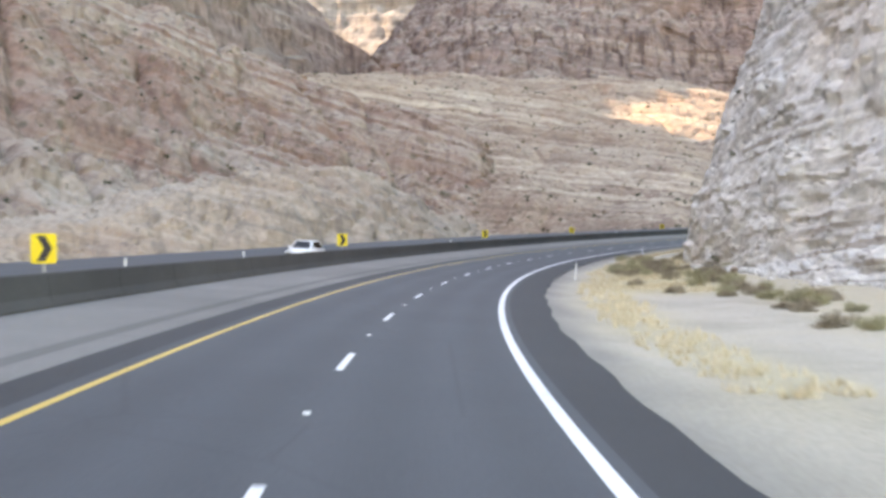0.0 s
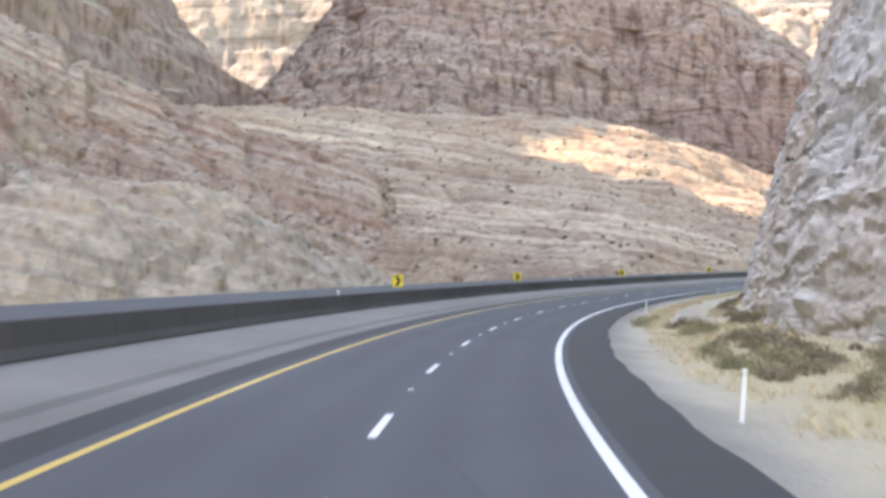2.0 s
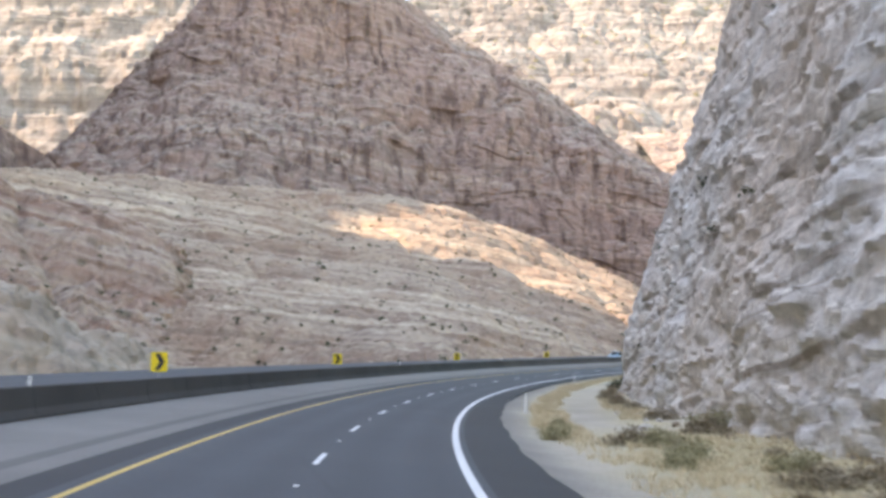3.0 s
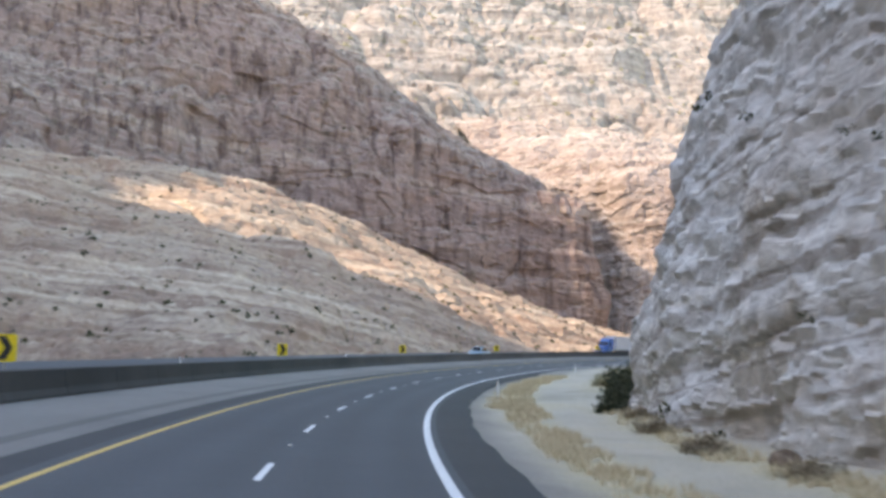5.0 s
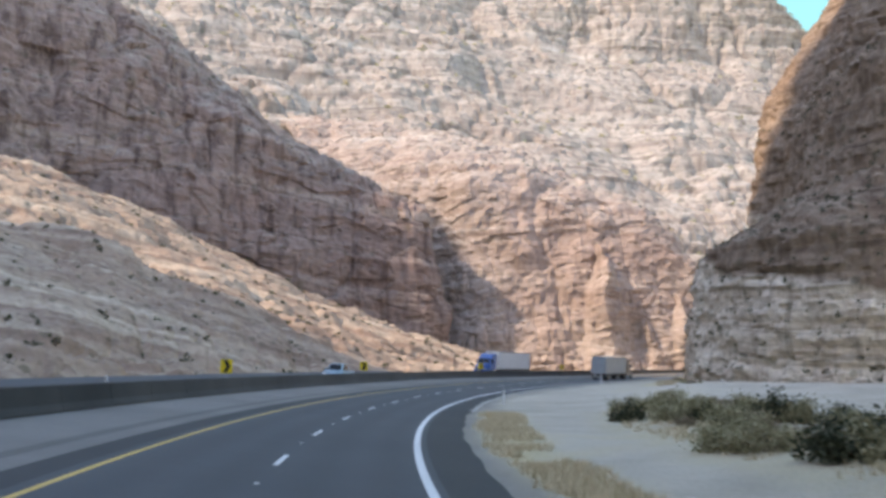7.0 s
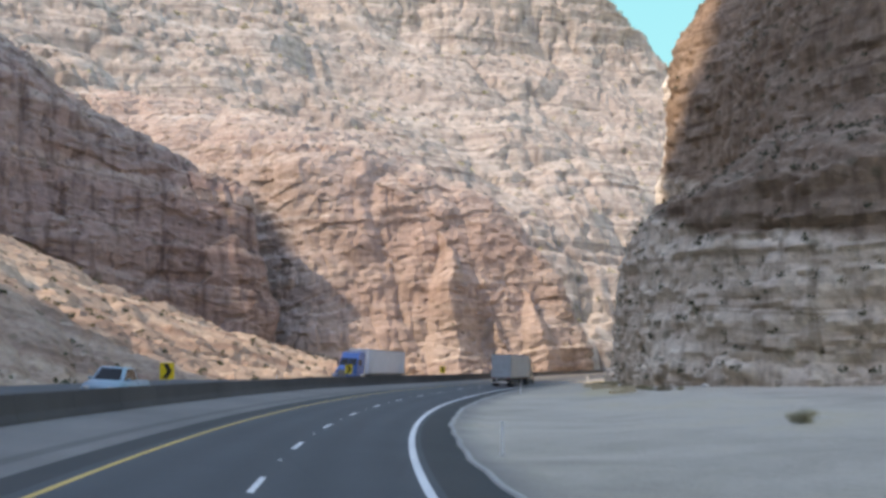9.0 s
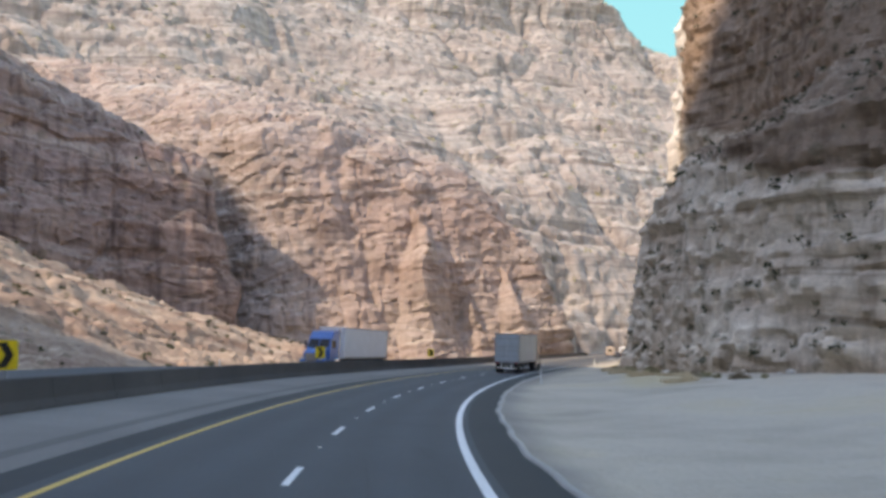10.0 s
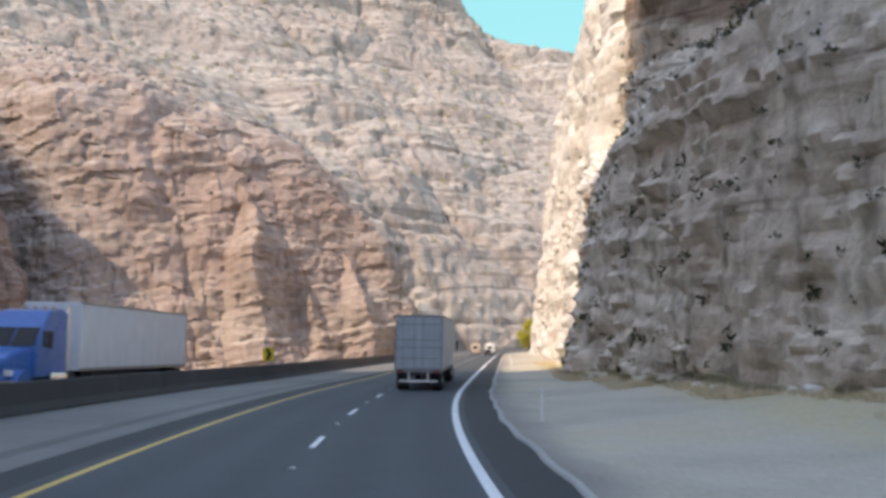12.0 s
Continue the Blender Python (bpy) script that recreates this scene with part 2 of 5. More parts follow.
    b.inputs["Roughness"].default_value = 0.92
    b.inputs["Specular IOR Level"].default_value = 0.2
    cr = node(nt, "ShaderNodeTexVoronoi", Scale=0.45 / grain)
    cr.feature = "DISTANCE_TO_EDGE"
    nt.links.new(vec, cr.inputs["Vector"])
    crack = ramp(nt, cr.outputs["Distance"], [(0.0, (0, 0, 0)), (0.08, (1, 1, 1))])
    h = maths(nt, "ADD", maths(nt, "MULTIPLY", noise_node(nt, vec, 0.5 / grain, 7, 0.6), 2.2), maths(nt, "MULTIPLY", crack, 0.25))
    bump(nt, b, h, relief, 0.7 * grain)
    return m


def asphalt(name, lo, hi, rough=0.8, tracks=False):
    m, nt, b = material(name)
    vec = nt.nodes.new("ShaderNodeNewGeometry").outputs["Position"]
    big = noise_node(nt, vec, 0.12, 5, 0.6)
    col = ramp(nt, big, [(0.3, lo), (0.7, hi)])
    col = mix(nt, 0.6, col, ramp(nt, noise_node(nt, vec, 18.0, 4, 0.7), [(0.3, (0.6,) * 3), (0.7, (1.35,) * 3)]), "MULTIPLY")
    if tracks:
        at = nt.nodes.new("ShaderNodeAttribute")
        at.attribute_name = "across"
        wob = maths(nt, "ADD", at.outputs["Fac"], maths(nt, "MULTIPLY", noise_node(nt, vec, 0.05, 2), 0.5))
        wave = maths(nt, "SINE", maths(nt, "MULTIPLY", wob, 3.4))
        col = mix(nt, 0.55, col, ramp(nt, maths(nt, "ADD", maths(nt, "MULTIPLY", wave, 0.5), 0.5), [(0.0, (0.82,) * 3), (1.0, (1.12,) * 3)]), "MULTIPLY")
        # sealed cracks and patches
        cr = node(nt, "ShaderNodeTexVoronoi", Scale=0.11)
        cr.feature = "DISTANCE_TO_EDGE"
        nt.links.new(vec, cr.inputs["Vector"])
        col = mix(nt, ramp(nt, cr.outputs["Distance"], [(0.0, (0.35,) * 3), (0.006, (0, 0, 0))]), col, (0.03, 0.03, 0.032))
    nt.links.new(col, b.inputs["Base Color"])
    b.inputs["Roughness"].default_value = rough
    bump(nt, b, noise_node(nt, vec, 30.0, 3, 0.7), 0.35, 0.01)
    return m


M_ASPHALT = asphalt("asphalt", (0.051, 0.056, 0.065), (0.064, 0.070, 0.079), 0.8, True)
M_SHOULDER = asphalt("shoulder_asphalt", (0.024, 0.025, 0.028), (0.036, 0.037, 0.040))
M_MEDIAN = asphalt("worn_concrete", (0.145, 0.136, 0.128), (0.21, 0.198, 0.186), 0.9)
M_WHITE = asphalt("white_road_paint", (0.62, 0.63, 0.64), (0.78, 0.78, 0.78), 0.6)
M_YELLOW = asphalt("yellow_road_paint", (0.58, 0.36, 0.08), (0.72, 0.46, 0.13), 0.6)
M_BARRIER = asphalt("dark_weathered_concrete", (0.035, 0.034, 0.036), (0.068, 0.065, 0.064), 0.9)


def gravel_material():
    m, nt, b = material("gravel_ground")
    vec = nt.nodes.new("ShaderNodeNewGeometry").outputs["Position"]
    col = ramp(nt, noise_node(nt, vec, 0.10, 6, 0.6, 0.4), [(0.32, (0.38, 0.33, 0.265)), (0.55, (0.52, 0.46, 0.375)), (0.74, (0.55, 0.46, 0.32))])
    col = mix(nt, ramp(nt, noise_node(nt, vec, 0.6, 5), [(0.5, (0, 0, 0)), (0.75, (0.4,) * 3)]), col, (0.46, 0.40, 0.29))
    at = nt.nodes.new("ShaderNodeAttribute")
    at.attribute_name = "straw"
    patchy = maths(nt, "MULTIPLY", at.outputs["Fac"], ramp(nt, noise_node(nt, vec, 0.9, 6, 0.7), [(0.34, (0.3,) * 3), (0.52, (1, 1, 1))]))
    col = mix(nt, patchy, col, (0.54, 0.445, 0.26))
    # darker loose gravel along the asphalt
    ed = nt.nodes.new("ShaderNodeAttribute")
    ed.attribute_name = "edge"
    col = mix(nt, maths(nt, "MULTIPLY", ed.outputs["Fac"], 0.75), col, (0.19, 0.18, 0.17))
    col = mix(nt, 0.8, col, ramp(nt, noise_node(nt, vec, 9.0, 6, 0.75), [(0.25, (0.55,) * 3), (0.75, (1.3,) * 3)]), "MULTIPLY")
    nt.links.new(col, b.inputs["Base Color"])
    b.inputs["Roughness"].default_value = 0.95
    bump(nt, b, noise_node(nt, vec, 6.0, 8, 0.75), 0.6, 0.08)
    return m


M_GROUND = gravel_material()
M_R1 = rock("pale_grey_limestone", [(0.528, 0.504, 0.474), (0.696, 0.672, 0.63), (0.6, 0.576, 0.546), (0.792, 0.756, 0.702)], (0.66, 0.552, 0.462), (0.696, 0.636, 0.552), 4.0, (0.05, 0.12), 0.45, 0.0, 0.3, (0.75, 0.95), parting=0.9, line=0.04)
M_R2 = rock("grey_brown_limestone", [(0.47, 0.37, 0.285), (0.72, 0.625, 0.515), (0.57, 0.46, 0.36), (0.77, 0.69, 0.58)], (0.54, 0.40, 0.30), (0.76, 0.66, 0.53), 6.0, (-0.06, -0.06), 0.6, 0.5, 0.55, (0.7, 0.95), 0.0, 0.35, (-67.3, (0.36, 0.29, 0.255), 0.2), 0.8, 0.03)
M_BEND = rock("pale_buff_limestone", [(0.46, 0.41, 0.36), (0.74, 0.70, 0.64), (0.60, 0.54, 0.48), (0.80, 0.76, 0.70)], (0.66, 0.57, 0.49), (0.72, 0.66, 0.58), 6.0, (-0.06, -0.06), 0.6, 0.4, 0.3, (0.7, 0.95))
M_LEFT = rock("pink_grey_bedded_rock", [(0.18, 0.118, 0.095), (0.385, 0.30, 0.25), (0.26, 0.148, 0.115), (0.42, 0.345, 0.295), (0.215, 0.152, 0.125)], (0.285, 0.168, 0.132), (0.41, 0.335, 0.275), 17.0, (0.33, 0.05), 1.3, 0.5, 0.5, (0.86, 1.04), 0.55, parting=0.3)
M_MOUND = rock("cream_cut_rock", [(0.29, 0.205, 0.152), (0.455, 0.37, 0.295), (0.345, 0.245, 0.185), (0.49, 0.42, 0.355)], (0.39, 0.345, 0.305), (0.44, 0.355, 0.28), 6.0, (0.2, 0.1), 0.7, 0.15, 0.55, (0.85, 1.05), 0.5)
M_SLOPE = rock("tan_bedded_slope", [(0.161, 0.104, 0.08), (0.396, 0.304, 0.24), (0.246, 0.164, 0.126), (0.535, 0.43, 0.334), (0.288, 0.199, 0.15)], (0.31, 0.199, 0.144), (0.503, 0.40, 0.305), 15.0, (0.2, 0.08), 0.7, 0.5, 0.35, (0.95, 1.1), 0.45, parting=0.45)
# strong streak: darkness of the clefts between columns is put into the colour
M_MASSIF = rock("mauve_brown_cliff_rock", [(0.173, 0.123, 0.111), (0.301, 0.224, 0.201), (0.228, 0.155, 0.136), (0.365, 0.291, 0.255)], (0.273, 0.184, 0.16), (0.329, 0.269, 0.223), 12.0, (0.15, 0.05), 1.6, 0.35, 0.85, (0.5, 0.8), 0.2)
M_WALL = rock("orange_pink_cliff_rock", [(0.271, 0.212, 0.184), (0.408, 0.344, 0.304), (0.318, 0.244, 0.212), (0.456, 0.405, 0.363)], (0.351, 0.253, 0.213), (0.477, 0.406, 0.329), 11.0, (0.0, 0.0), 1.3, 0.25, 0.35, (0.65, 0.95), 0.0, 0.3)
M_FAR = rock("pale_buff_mountain_rock", [(0.196, 0.161, 0.14), (0.391, 0.345, 0.304), (0.259, 0.213, 0.187), (0.437, 0.396, 0.354)], (0.309, 0.25, 0.216), (0.41, 0.363, 0.313), 20.0, (0.0, 0.0), 2.2, 0.45, 0.6, (0.65, 0.95), 0.2, 0.3, parting=0.75)


# ======== rock masses ========
def spline(points, n):
    p = np.array(points, float)
    t = np.concatenate([[0], np.cumsum(np.linalg.norm(np.diff(p[:, :3], axis=0), axis=1))])
    u = np.linspace(0, t[-1], n)
    m = np.zeros_like(p)
    m[1:-1] = (p[2:] - p[:-2]) / (t[2:] - t[:-2])[:, None]
    m[0], m[-1] = (p[1] - p[0]) / (t[1] - t[0]), (p[-1] - p[-2]) / (t[-1] - t[-2])
    i = np.clip(np.searchsorted(t, u) - 1, 0, len(t) - 2)
    h = t[i + 1] - t[i]
    f = ((u - t[i]) / h)[:, None]
    h = h[:, None]
    return (2 * f**3 - 3 * f**2 + 1) * p[i] + (f**3 - 2 * f**2 + f) * h * m[i] + (-2 * f**3 + 3 * f**2) * p[i + 1] + (f**3 - f**2) * h * m[i + 1]


def rock_mass(name, rails, nu, nv, mat, label, big, mid, fine, ledge, bed, flute, seed, tilt=(0, 0), flip=False, dense=1.0, crack=0.0, gully=0.0, thin=1.0, bulges=(), crag=1.0, ravine=1.0):
    """A rock face between level lines (rails, foot to top), weathered into ledges, columns, gullies and blocks."""
    R = np.stack([spline(r, nu) for r in rails])
    seg = np.concatenate([[0], np.cumsum(np.linalg.norm(np.diff(R, axis=0), axis=2).mean(1))])
    v = seg[-1] * np.linspace(0, 1, nv) ** dense
    P = np.empty((nv, nu, 3))
    for j in range(nu):
        for c in range(3):
            P[:, j, c] = np.interp(v, seg, R[:, j, c])
    du, dv = np.gradient(P, axis=1), np.gradient(P, axis=0)
    N = np.cross(du, dv)
    N /= np.linalg.norm(N, axis=2, keepdims=True) + 1e-9
    if flip:
        N = -N
    for _ in range(6):
        N[1:-1] = (N[:-2] + N[1:-1] * 2 + N[2:]) / 4
        N[:, 1:-1] = (N[:, :-2] + N[:, 1:-1] * 2 + N[:, 2:]) / 4
    x, y, z = (P[..., c].ravel() for c in range(3))
    zero = np.zeros_like(x)
    zt = z + tilt[0] * x + tilt[1] * y + 0.35 * bed * fbm(x / (bed * 9), y / (bed * 9), z / (bed * 9), 3, seed + 1)
    broken = np.clip(0.6 + 1.1 * fbm(x / (bed * 6), y / (bed * 6), z / (bed * 3), 3, seed + 14), 0.05, 1.3)
    d = big * fbm(x / (big * 6), y / (big * 6), z / (big * 6), 2, seed + 5)
    # beds stand out at their tops and step back to a ledge
    for size, amp, seed_ in ((1.0, 0.8, seed + 2), (0.37, 0.34 * thin, seed + 4), (0.14, 0.13 * thin, seed + 24)):
        th = bed * size
        lay = zt / th + 0.7 * vnoise(zt / (th * 2.7), zero, zero, seed_ + 30)
        k = np.floor(lay)
        f = lay - k
        lat = th * 8
        strong = np.clip(0.5 + 0.5 * hash3(k, zero, zero, seed_) + 0.6 * vnoise(x / lat, y / lat, k * 7.3, seed_ + 1), 0, 1.4)
        saw = f - np.clip((f - 0.78) / 0.22, 0, 1) - 0.35
        d = d + ledge * amp * broken * strong * saw
    # rounded columns parted by narrow clefts, different in each group of beds
    kb = np.floor(zt / (bed * 2.3) + 0.5 * vnoise(x / (bed * 3), y / (bed * 3), zero, seed + 25))
    for size, amp, seed_ in ((9.0, 0.8, seed + 6), (3.2, 0.8, seed + 18), (1.2, 0.42, seed + 19), (0.5, 0.16, seed + 26)):
        fl = max(flute, 0.01) * size
        hx = kb * 13.7 if size < 5 else zero
        wob = 0.3 * fl * fbm(x / fl, y / fl, z / (fl * 1.5), 2, seed + 13)
        n = np.abs(vnoise((x + wob) / fl + hx, (y - wob) / fl, z / (fl * 5) + hx, seed_))
        d = d + flute * amp * (np.clip(n / 0.35, 0, 1) ** 0.6 - 0.7) * (1.0 if size > 5 else np.clip(0.5 + 1.2 * fbm(x / (fl * 4), y / (fl * 4), z / (fl * 4), 2, seed_ + 40), 0, 1))
    # fallen blocks and rough surface
    b = bed * 0.8
    d = d + mid * crag * 0.4 * blocks(x / (b * 1.9), y / (b * 1.9), zt / (b * 0.8), seed + 9)
    d = d + mid * crag * 0.24 * blocks(x / (b * 0.6), y / (b * 0.6), zt / (b * 0.3), seed + 10)
    d = d + mid * crag * 0.12 * blocks(x / (b * 0.25), y / (b * 0.25), zt / (b * 0.14), seed + 11)
    d = d + mid * 0.30 * fbm(x / (mid * 5), y / (mid * 5), z / (mid * 3), 3, seed + 7)
    d = d + 0.7 * fine * fbm(x / (fine * 5), y / (fine * 5), z / (fine * 3), 2, seed + 8, 0.5)
    for ax, ay, az, bx, by, bz, half, out in bulges:
        # a tapering buttress from a foot point to its peak
        f = np.clip((z - az) / (bz - az), 0, 1.2)
        off = (x - ax - (bx - ax) * f) * 0.71 - (y - ay - (by - ay) * f) * 0.71
        off = off + 4.0 * fbm(x / 16, y / 16, z / 16, 4, seed + 50)
        d = d + out * np.clip(1 - np.abs(off) / (half * np.clip(1.03 - f, 0.02, 1)), 0, 1) ** 0.7 * np.clip((1.06 - f) * 5, 0, 1)
    d = d.reshape(nv, nu)
    if gully:
        along = np.broadcast_to(np.linspace(0, np.linalg.norm(np.diff(R[0], axis=0), axis=1).sum(), nu)[None, :], (nv, nu)).ravel()
        wob = (along + 9 * ravine * fbm(x / (40 * ravine), y / (40 * ravine), z / (40 * ravine), 3, seed + 15)) / ravine
        up = np.repeat(np.linspace(0, 1, nv), nu)
        g = 1 - np.abs(vnoise(wob / 21, up * 2.2, 0 * x, seed + 16)) * 2
        g2 = 1 - np.abs(vnoise(wob / 7.5, up * 4, 0 * x + 3, seed + 17)) * 2
        ends = np.clip(np.minimum(np.linspace(0, 1, nu), np.linspace(1, 0, nu)) * 10, 0, 1)[None, :]
        d = d - gully * ends * (np.clip(g, 0, 1) ** 3 + 0.4 * np.clip(g2, 0, 1) ** 2).reshape(nv, nu)
    if crack:
        n = np.abs(vnoise(x / 9, y / 9, zt / 1.7, seed + 20))
        m = vnoise(x / 7, y / 7, z / 7, seed + 21)
        d = d - 0.5 * crack * (np.clip(1 - n / 0.2, 0, 1) * np.clip((m - 0.0) * 3, 0, 1)).reshape(nv, nu)
        n = vnoise(x / 1.9, y / 1.9, z / 1.9, seed + 22)
        d = d - crack * 0.9 * (np.clip((n - 0.52) * 2.6, 0, 1) ** 2).reshape(nv, nu)
    P = P + N * d[..., None]
    ob = grid_mesh(name, P, mat, flip)
    ob.data.set_sharp_from_angle(angle=radians(32))
    tagged(ob, label, "cliff", kind="structure")
    return ob


def offset_rail(spans, z_up=0.0):
    """A level line at offsets from the road: rows of (s, offset, height over the road line)."""
    out = []
    for s, o, dz in spans:
        p = road_point(s, o)
        out.append((p[0], p[1], float(z_ref(s)) + dz + z_up))
    return out


# the near cliff on the inside of the bend
R1_S = [(40, 34), (80, 22), (110, 16.5), (140, 16), (170, 15.5), (194, 14.2), (203, 19), (211, 42), (214, 75)]
rock_mass("cliff_near", [offset_rail([(s, o + a + (3 if s > 200 else 0), h) for s, o in R1_S]) for a, h in ((-0.5, -2.5), (0.6, 4), (3.6, 14), (7.5, 25), (13, 42), (20, 60), (34, 85), (60, 115))],
          820, 340, M_R1, "tall pale grey limestone roadside cliff with tilted cracks", 0.9, 0.6, 0.12, 0.30, 3.0, 0.22, 11, (0.05, 0.12), thin=1.0, crag=0.85, dense=1.7, crack=0.65)
rock_mass("rubble_slope", [offset_rail([(34, 34 + a, h), (46, 29 + a, h), (60, 24.5 + a, h), (70, 22.5 + a * 0.9, h * 0.75), (80, 21.5 + a * 0.6, h * 0.35), (86, 21.5 + a * 0.3, h * 0.1 - 0.3)]) for a, h in ((-3.0, -0.9), (-0.5, 0.8), (3.0, 3.6), (7.0, 7.0), (11, 10.0), (14, 11.5))],
          240, 90, M_R1, "broken pale rubble heaped at the cliff foot", 0.6, 1.0, 0.25, 0.1, 1.2, 0.2, 17, crag=0.9)
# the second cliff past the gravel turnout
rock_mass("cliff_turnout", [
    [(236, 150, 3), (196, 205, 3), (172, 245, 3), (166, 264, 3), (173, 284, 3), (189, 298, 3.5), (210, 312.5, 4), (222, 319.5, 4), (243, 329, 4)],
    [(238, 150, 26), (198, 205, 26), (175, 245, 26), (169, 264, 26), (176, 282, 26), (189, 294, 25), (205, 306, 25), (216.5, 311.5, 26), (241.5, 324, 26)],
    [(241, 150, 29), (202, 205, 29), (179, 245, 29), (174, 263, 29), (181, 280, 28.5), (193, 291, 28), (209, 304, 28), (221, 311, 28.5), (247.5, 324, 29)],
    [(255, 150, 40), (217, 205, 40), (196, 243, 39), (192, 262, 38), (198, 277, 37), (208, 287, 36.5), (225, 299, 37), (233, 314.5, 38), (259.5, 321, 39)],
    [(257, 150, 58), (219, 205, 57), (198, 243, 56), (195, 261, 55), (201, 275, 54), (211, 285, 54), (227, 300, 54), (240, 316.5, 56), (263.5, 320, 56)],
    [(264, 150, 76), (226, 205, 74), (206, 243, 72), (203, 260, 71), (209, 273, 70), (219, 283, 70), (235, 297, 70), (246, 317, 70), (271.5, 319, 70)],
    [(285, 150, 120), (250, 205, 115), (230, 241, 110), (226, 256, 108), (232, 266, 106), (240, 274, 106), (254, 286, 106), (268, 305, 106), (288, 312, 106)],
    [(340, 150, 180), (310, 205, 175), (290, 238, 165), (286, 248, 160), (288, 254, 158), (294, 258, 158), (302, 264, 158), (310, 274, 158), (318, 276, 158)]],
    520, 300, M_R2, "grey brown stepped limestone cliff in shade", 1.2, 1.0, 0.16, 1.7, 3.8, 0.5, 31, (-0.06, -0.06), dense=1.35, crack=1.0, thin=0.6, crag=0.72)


def bend_rail(z, o0, o1):
    """A level line of the cliff along the road past the turnout, its start tucked into the turnout cliff."""
    s0 = 424 if z < 30 else 447
    return offset_rail([(s_, o0 + (o1 - o0) * (s_ - 412) / 300 + (5 if s_ < s0 else 0) + (max(0, 520 - s_) * 0.5 if z > 70 else 0), z - float(z_ref(s_)) + (0 if s_ < 560 else (s_ - 560) * 0.02)) for s_ in (s0 - 6, s0, 456, 480, 520, 560, 620, 700, 800)])


rock_mass("cliff_bend", [bend_rail(4, 12.6, 13.2), bend_rail(26, 16.4, 16.4), bend_rail(32, 18, 17.5), bend_rail(40, 20, 19), bend_rail(50, 21.5, 20.5), bend_rail(66, 23.5, 23), bend_rail(110, 37, 39), bend_rail(165, 80, 90)],
          320, 200, M_BEND, "pale cliff face along the road past the bend", 1.5, 1.0, 0.35, 1.5, 5.0, 0.6, 41, (-0.06, -0.06), dense=1.3, crack=0.6)
# left side
rock_mass("rock_mound", [
    [(-70, 100, -4), (-44, 118, -4), (-24, 132, -3), (-8, 150, -1), (5, 172, 0), (14, 196, 1), (20, 214, 1)],
    [(-72, 112, 0), (-46, 126, 2), (-28, 141, 7), (-15, 156, 10), (-2, 176, 9), (9, 198, 5), (16, 216, 2)],
    [(-74, 118, 3), (-46, 131, 5), (-30, 146, 11), (-17, 163, 14.5), (-6, 180, 12), (3, 200, 7), (8, 220, 3)],
    [(-80, 130, 4), (-54, 146, 6), (-38, 165, 11), (-26, 182, 14), (-16, 196, 12), (-8, 210, 8), (-2, 226, 4)],
    [(-90, 150, -6), (-64, 170, -6), (-50, 190, -6), (-40, 205, -6), (-30, 216, -6), (-22, 226, -6), (-14, 240, -6)]],
    300, 120, M_MOUND, "rounded cream and pink rock outcrop beside the road", 1.4, 0.8, 0.22, 0.8, 3.0, 1.1, 51, (0.2, 0.1))
rock_mass("slope_left", [
    [(-150, -40, -6), (-110, 60, -6), (-78, 140, -6), (-44, 205, -4), (-14, 262, -2), (8, 310, 0), (20, 336, 2), (30, 350, 3)],
    [(-165, -30, 30), (-128, 80, 22), (-96, 165, 18), (-60, 240, 16), (-28, 300, 14), (2, 335, 12), (20, 348, 12), (30, 362, 12)],
    [(-190, -10, 85), (-160, 110, 65), (-126, 205, 52), (-82, 285, 42), (-44, 342, 36), (-6, 362, 32), (18, 368, 29), (28, 380, 26)],
    [(-225, 10, 150), (-200, 140, 122), (-165, 245, 100), (-110, 322, 78), (-56, 378, 66), (-14, 392, 56), (14, 388, 45), (26, 396, 38)],
    [(-270, 40, 230), (-250, 180, 190), (-215, 290, 150), (-140, 372, 110), (-64, 420, 74), (-16, 422, 53), (12, 414, 38), (24, 418, 30)]],
    520, 290, M_LEFT, "long pinkish grey layered desert slope", 5.0, 2.4, 0.4, 5.0, 12.0, 1.8, 61, (0.33, 0.05), gully=4.5, thin=0.35, crag=1.0)
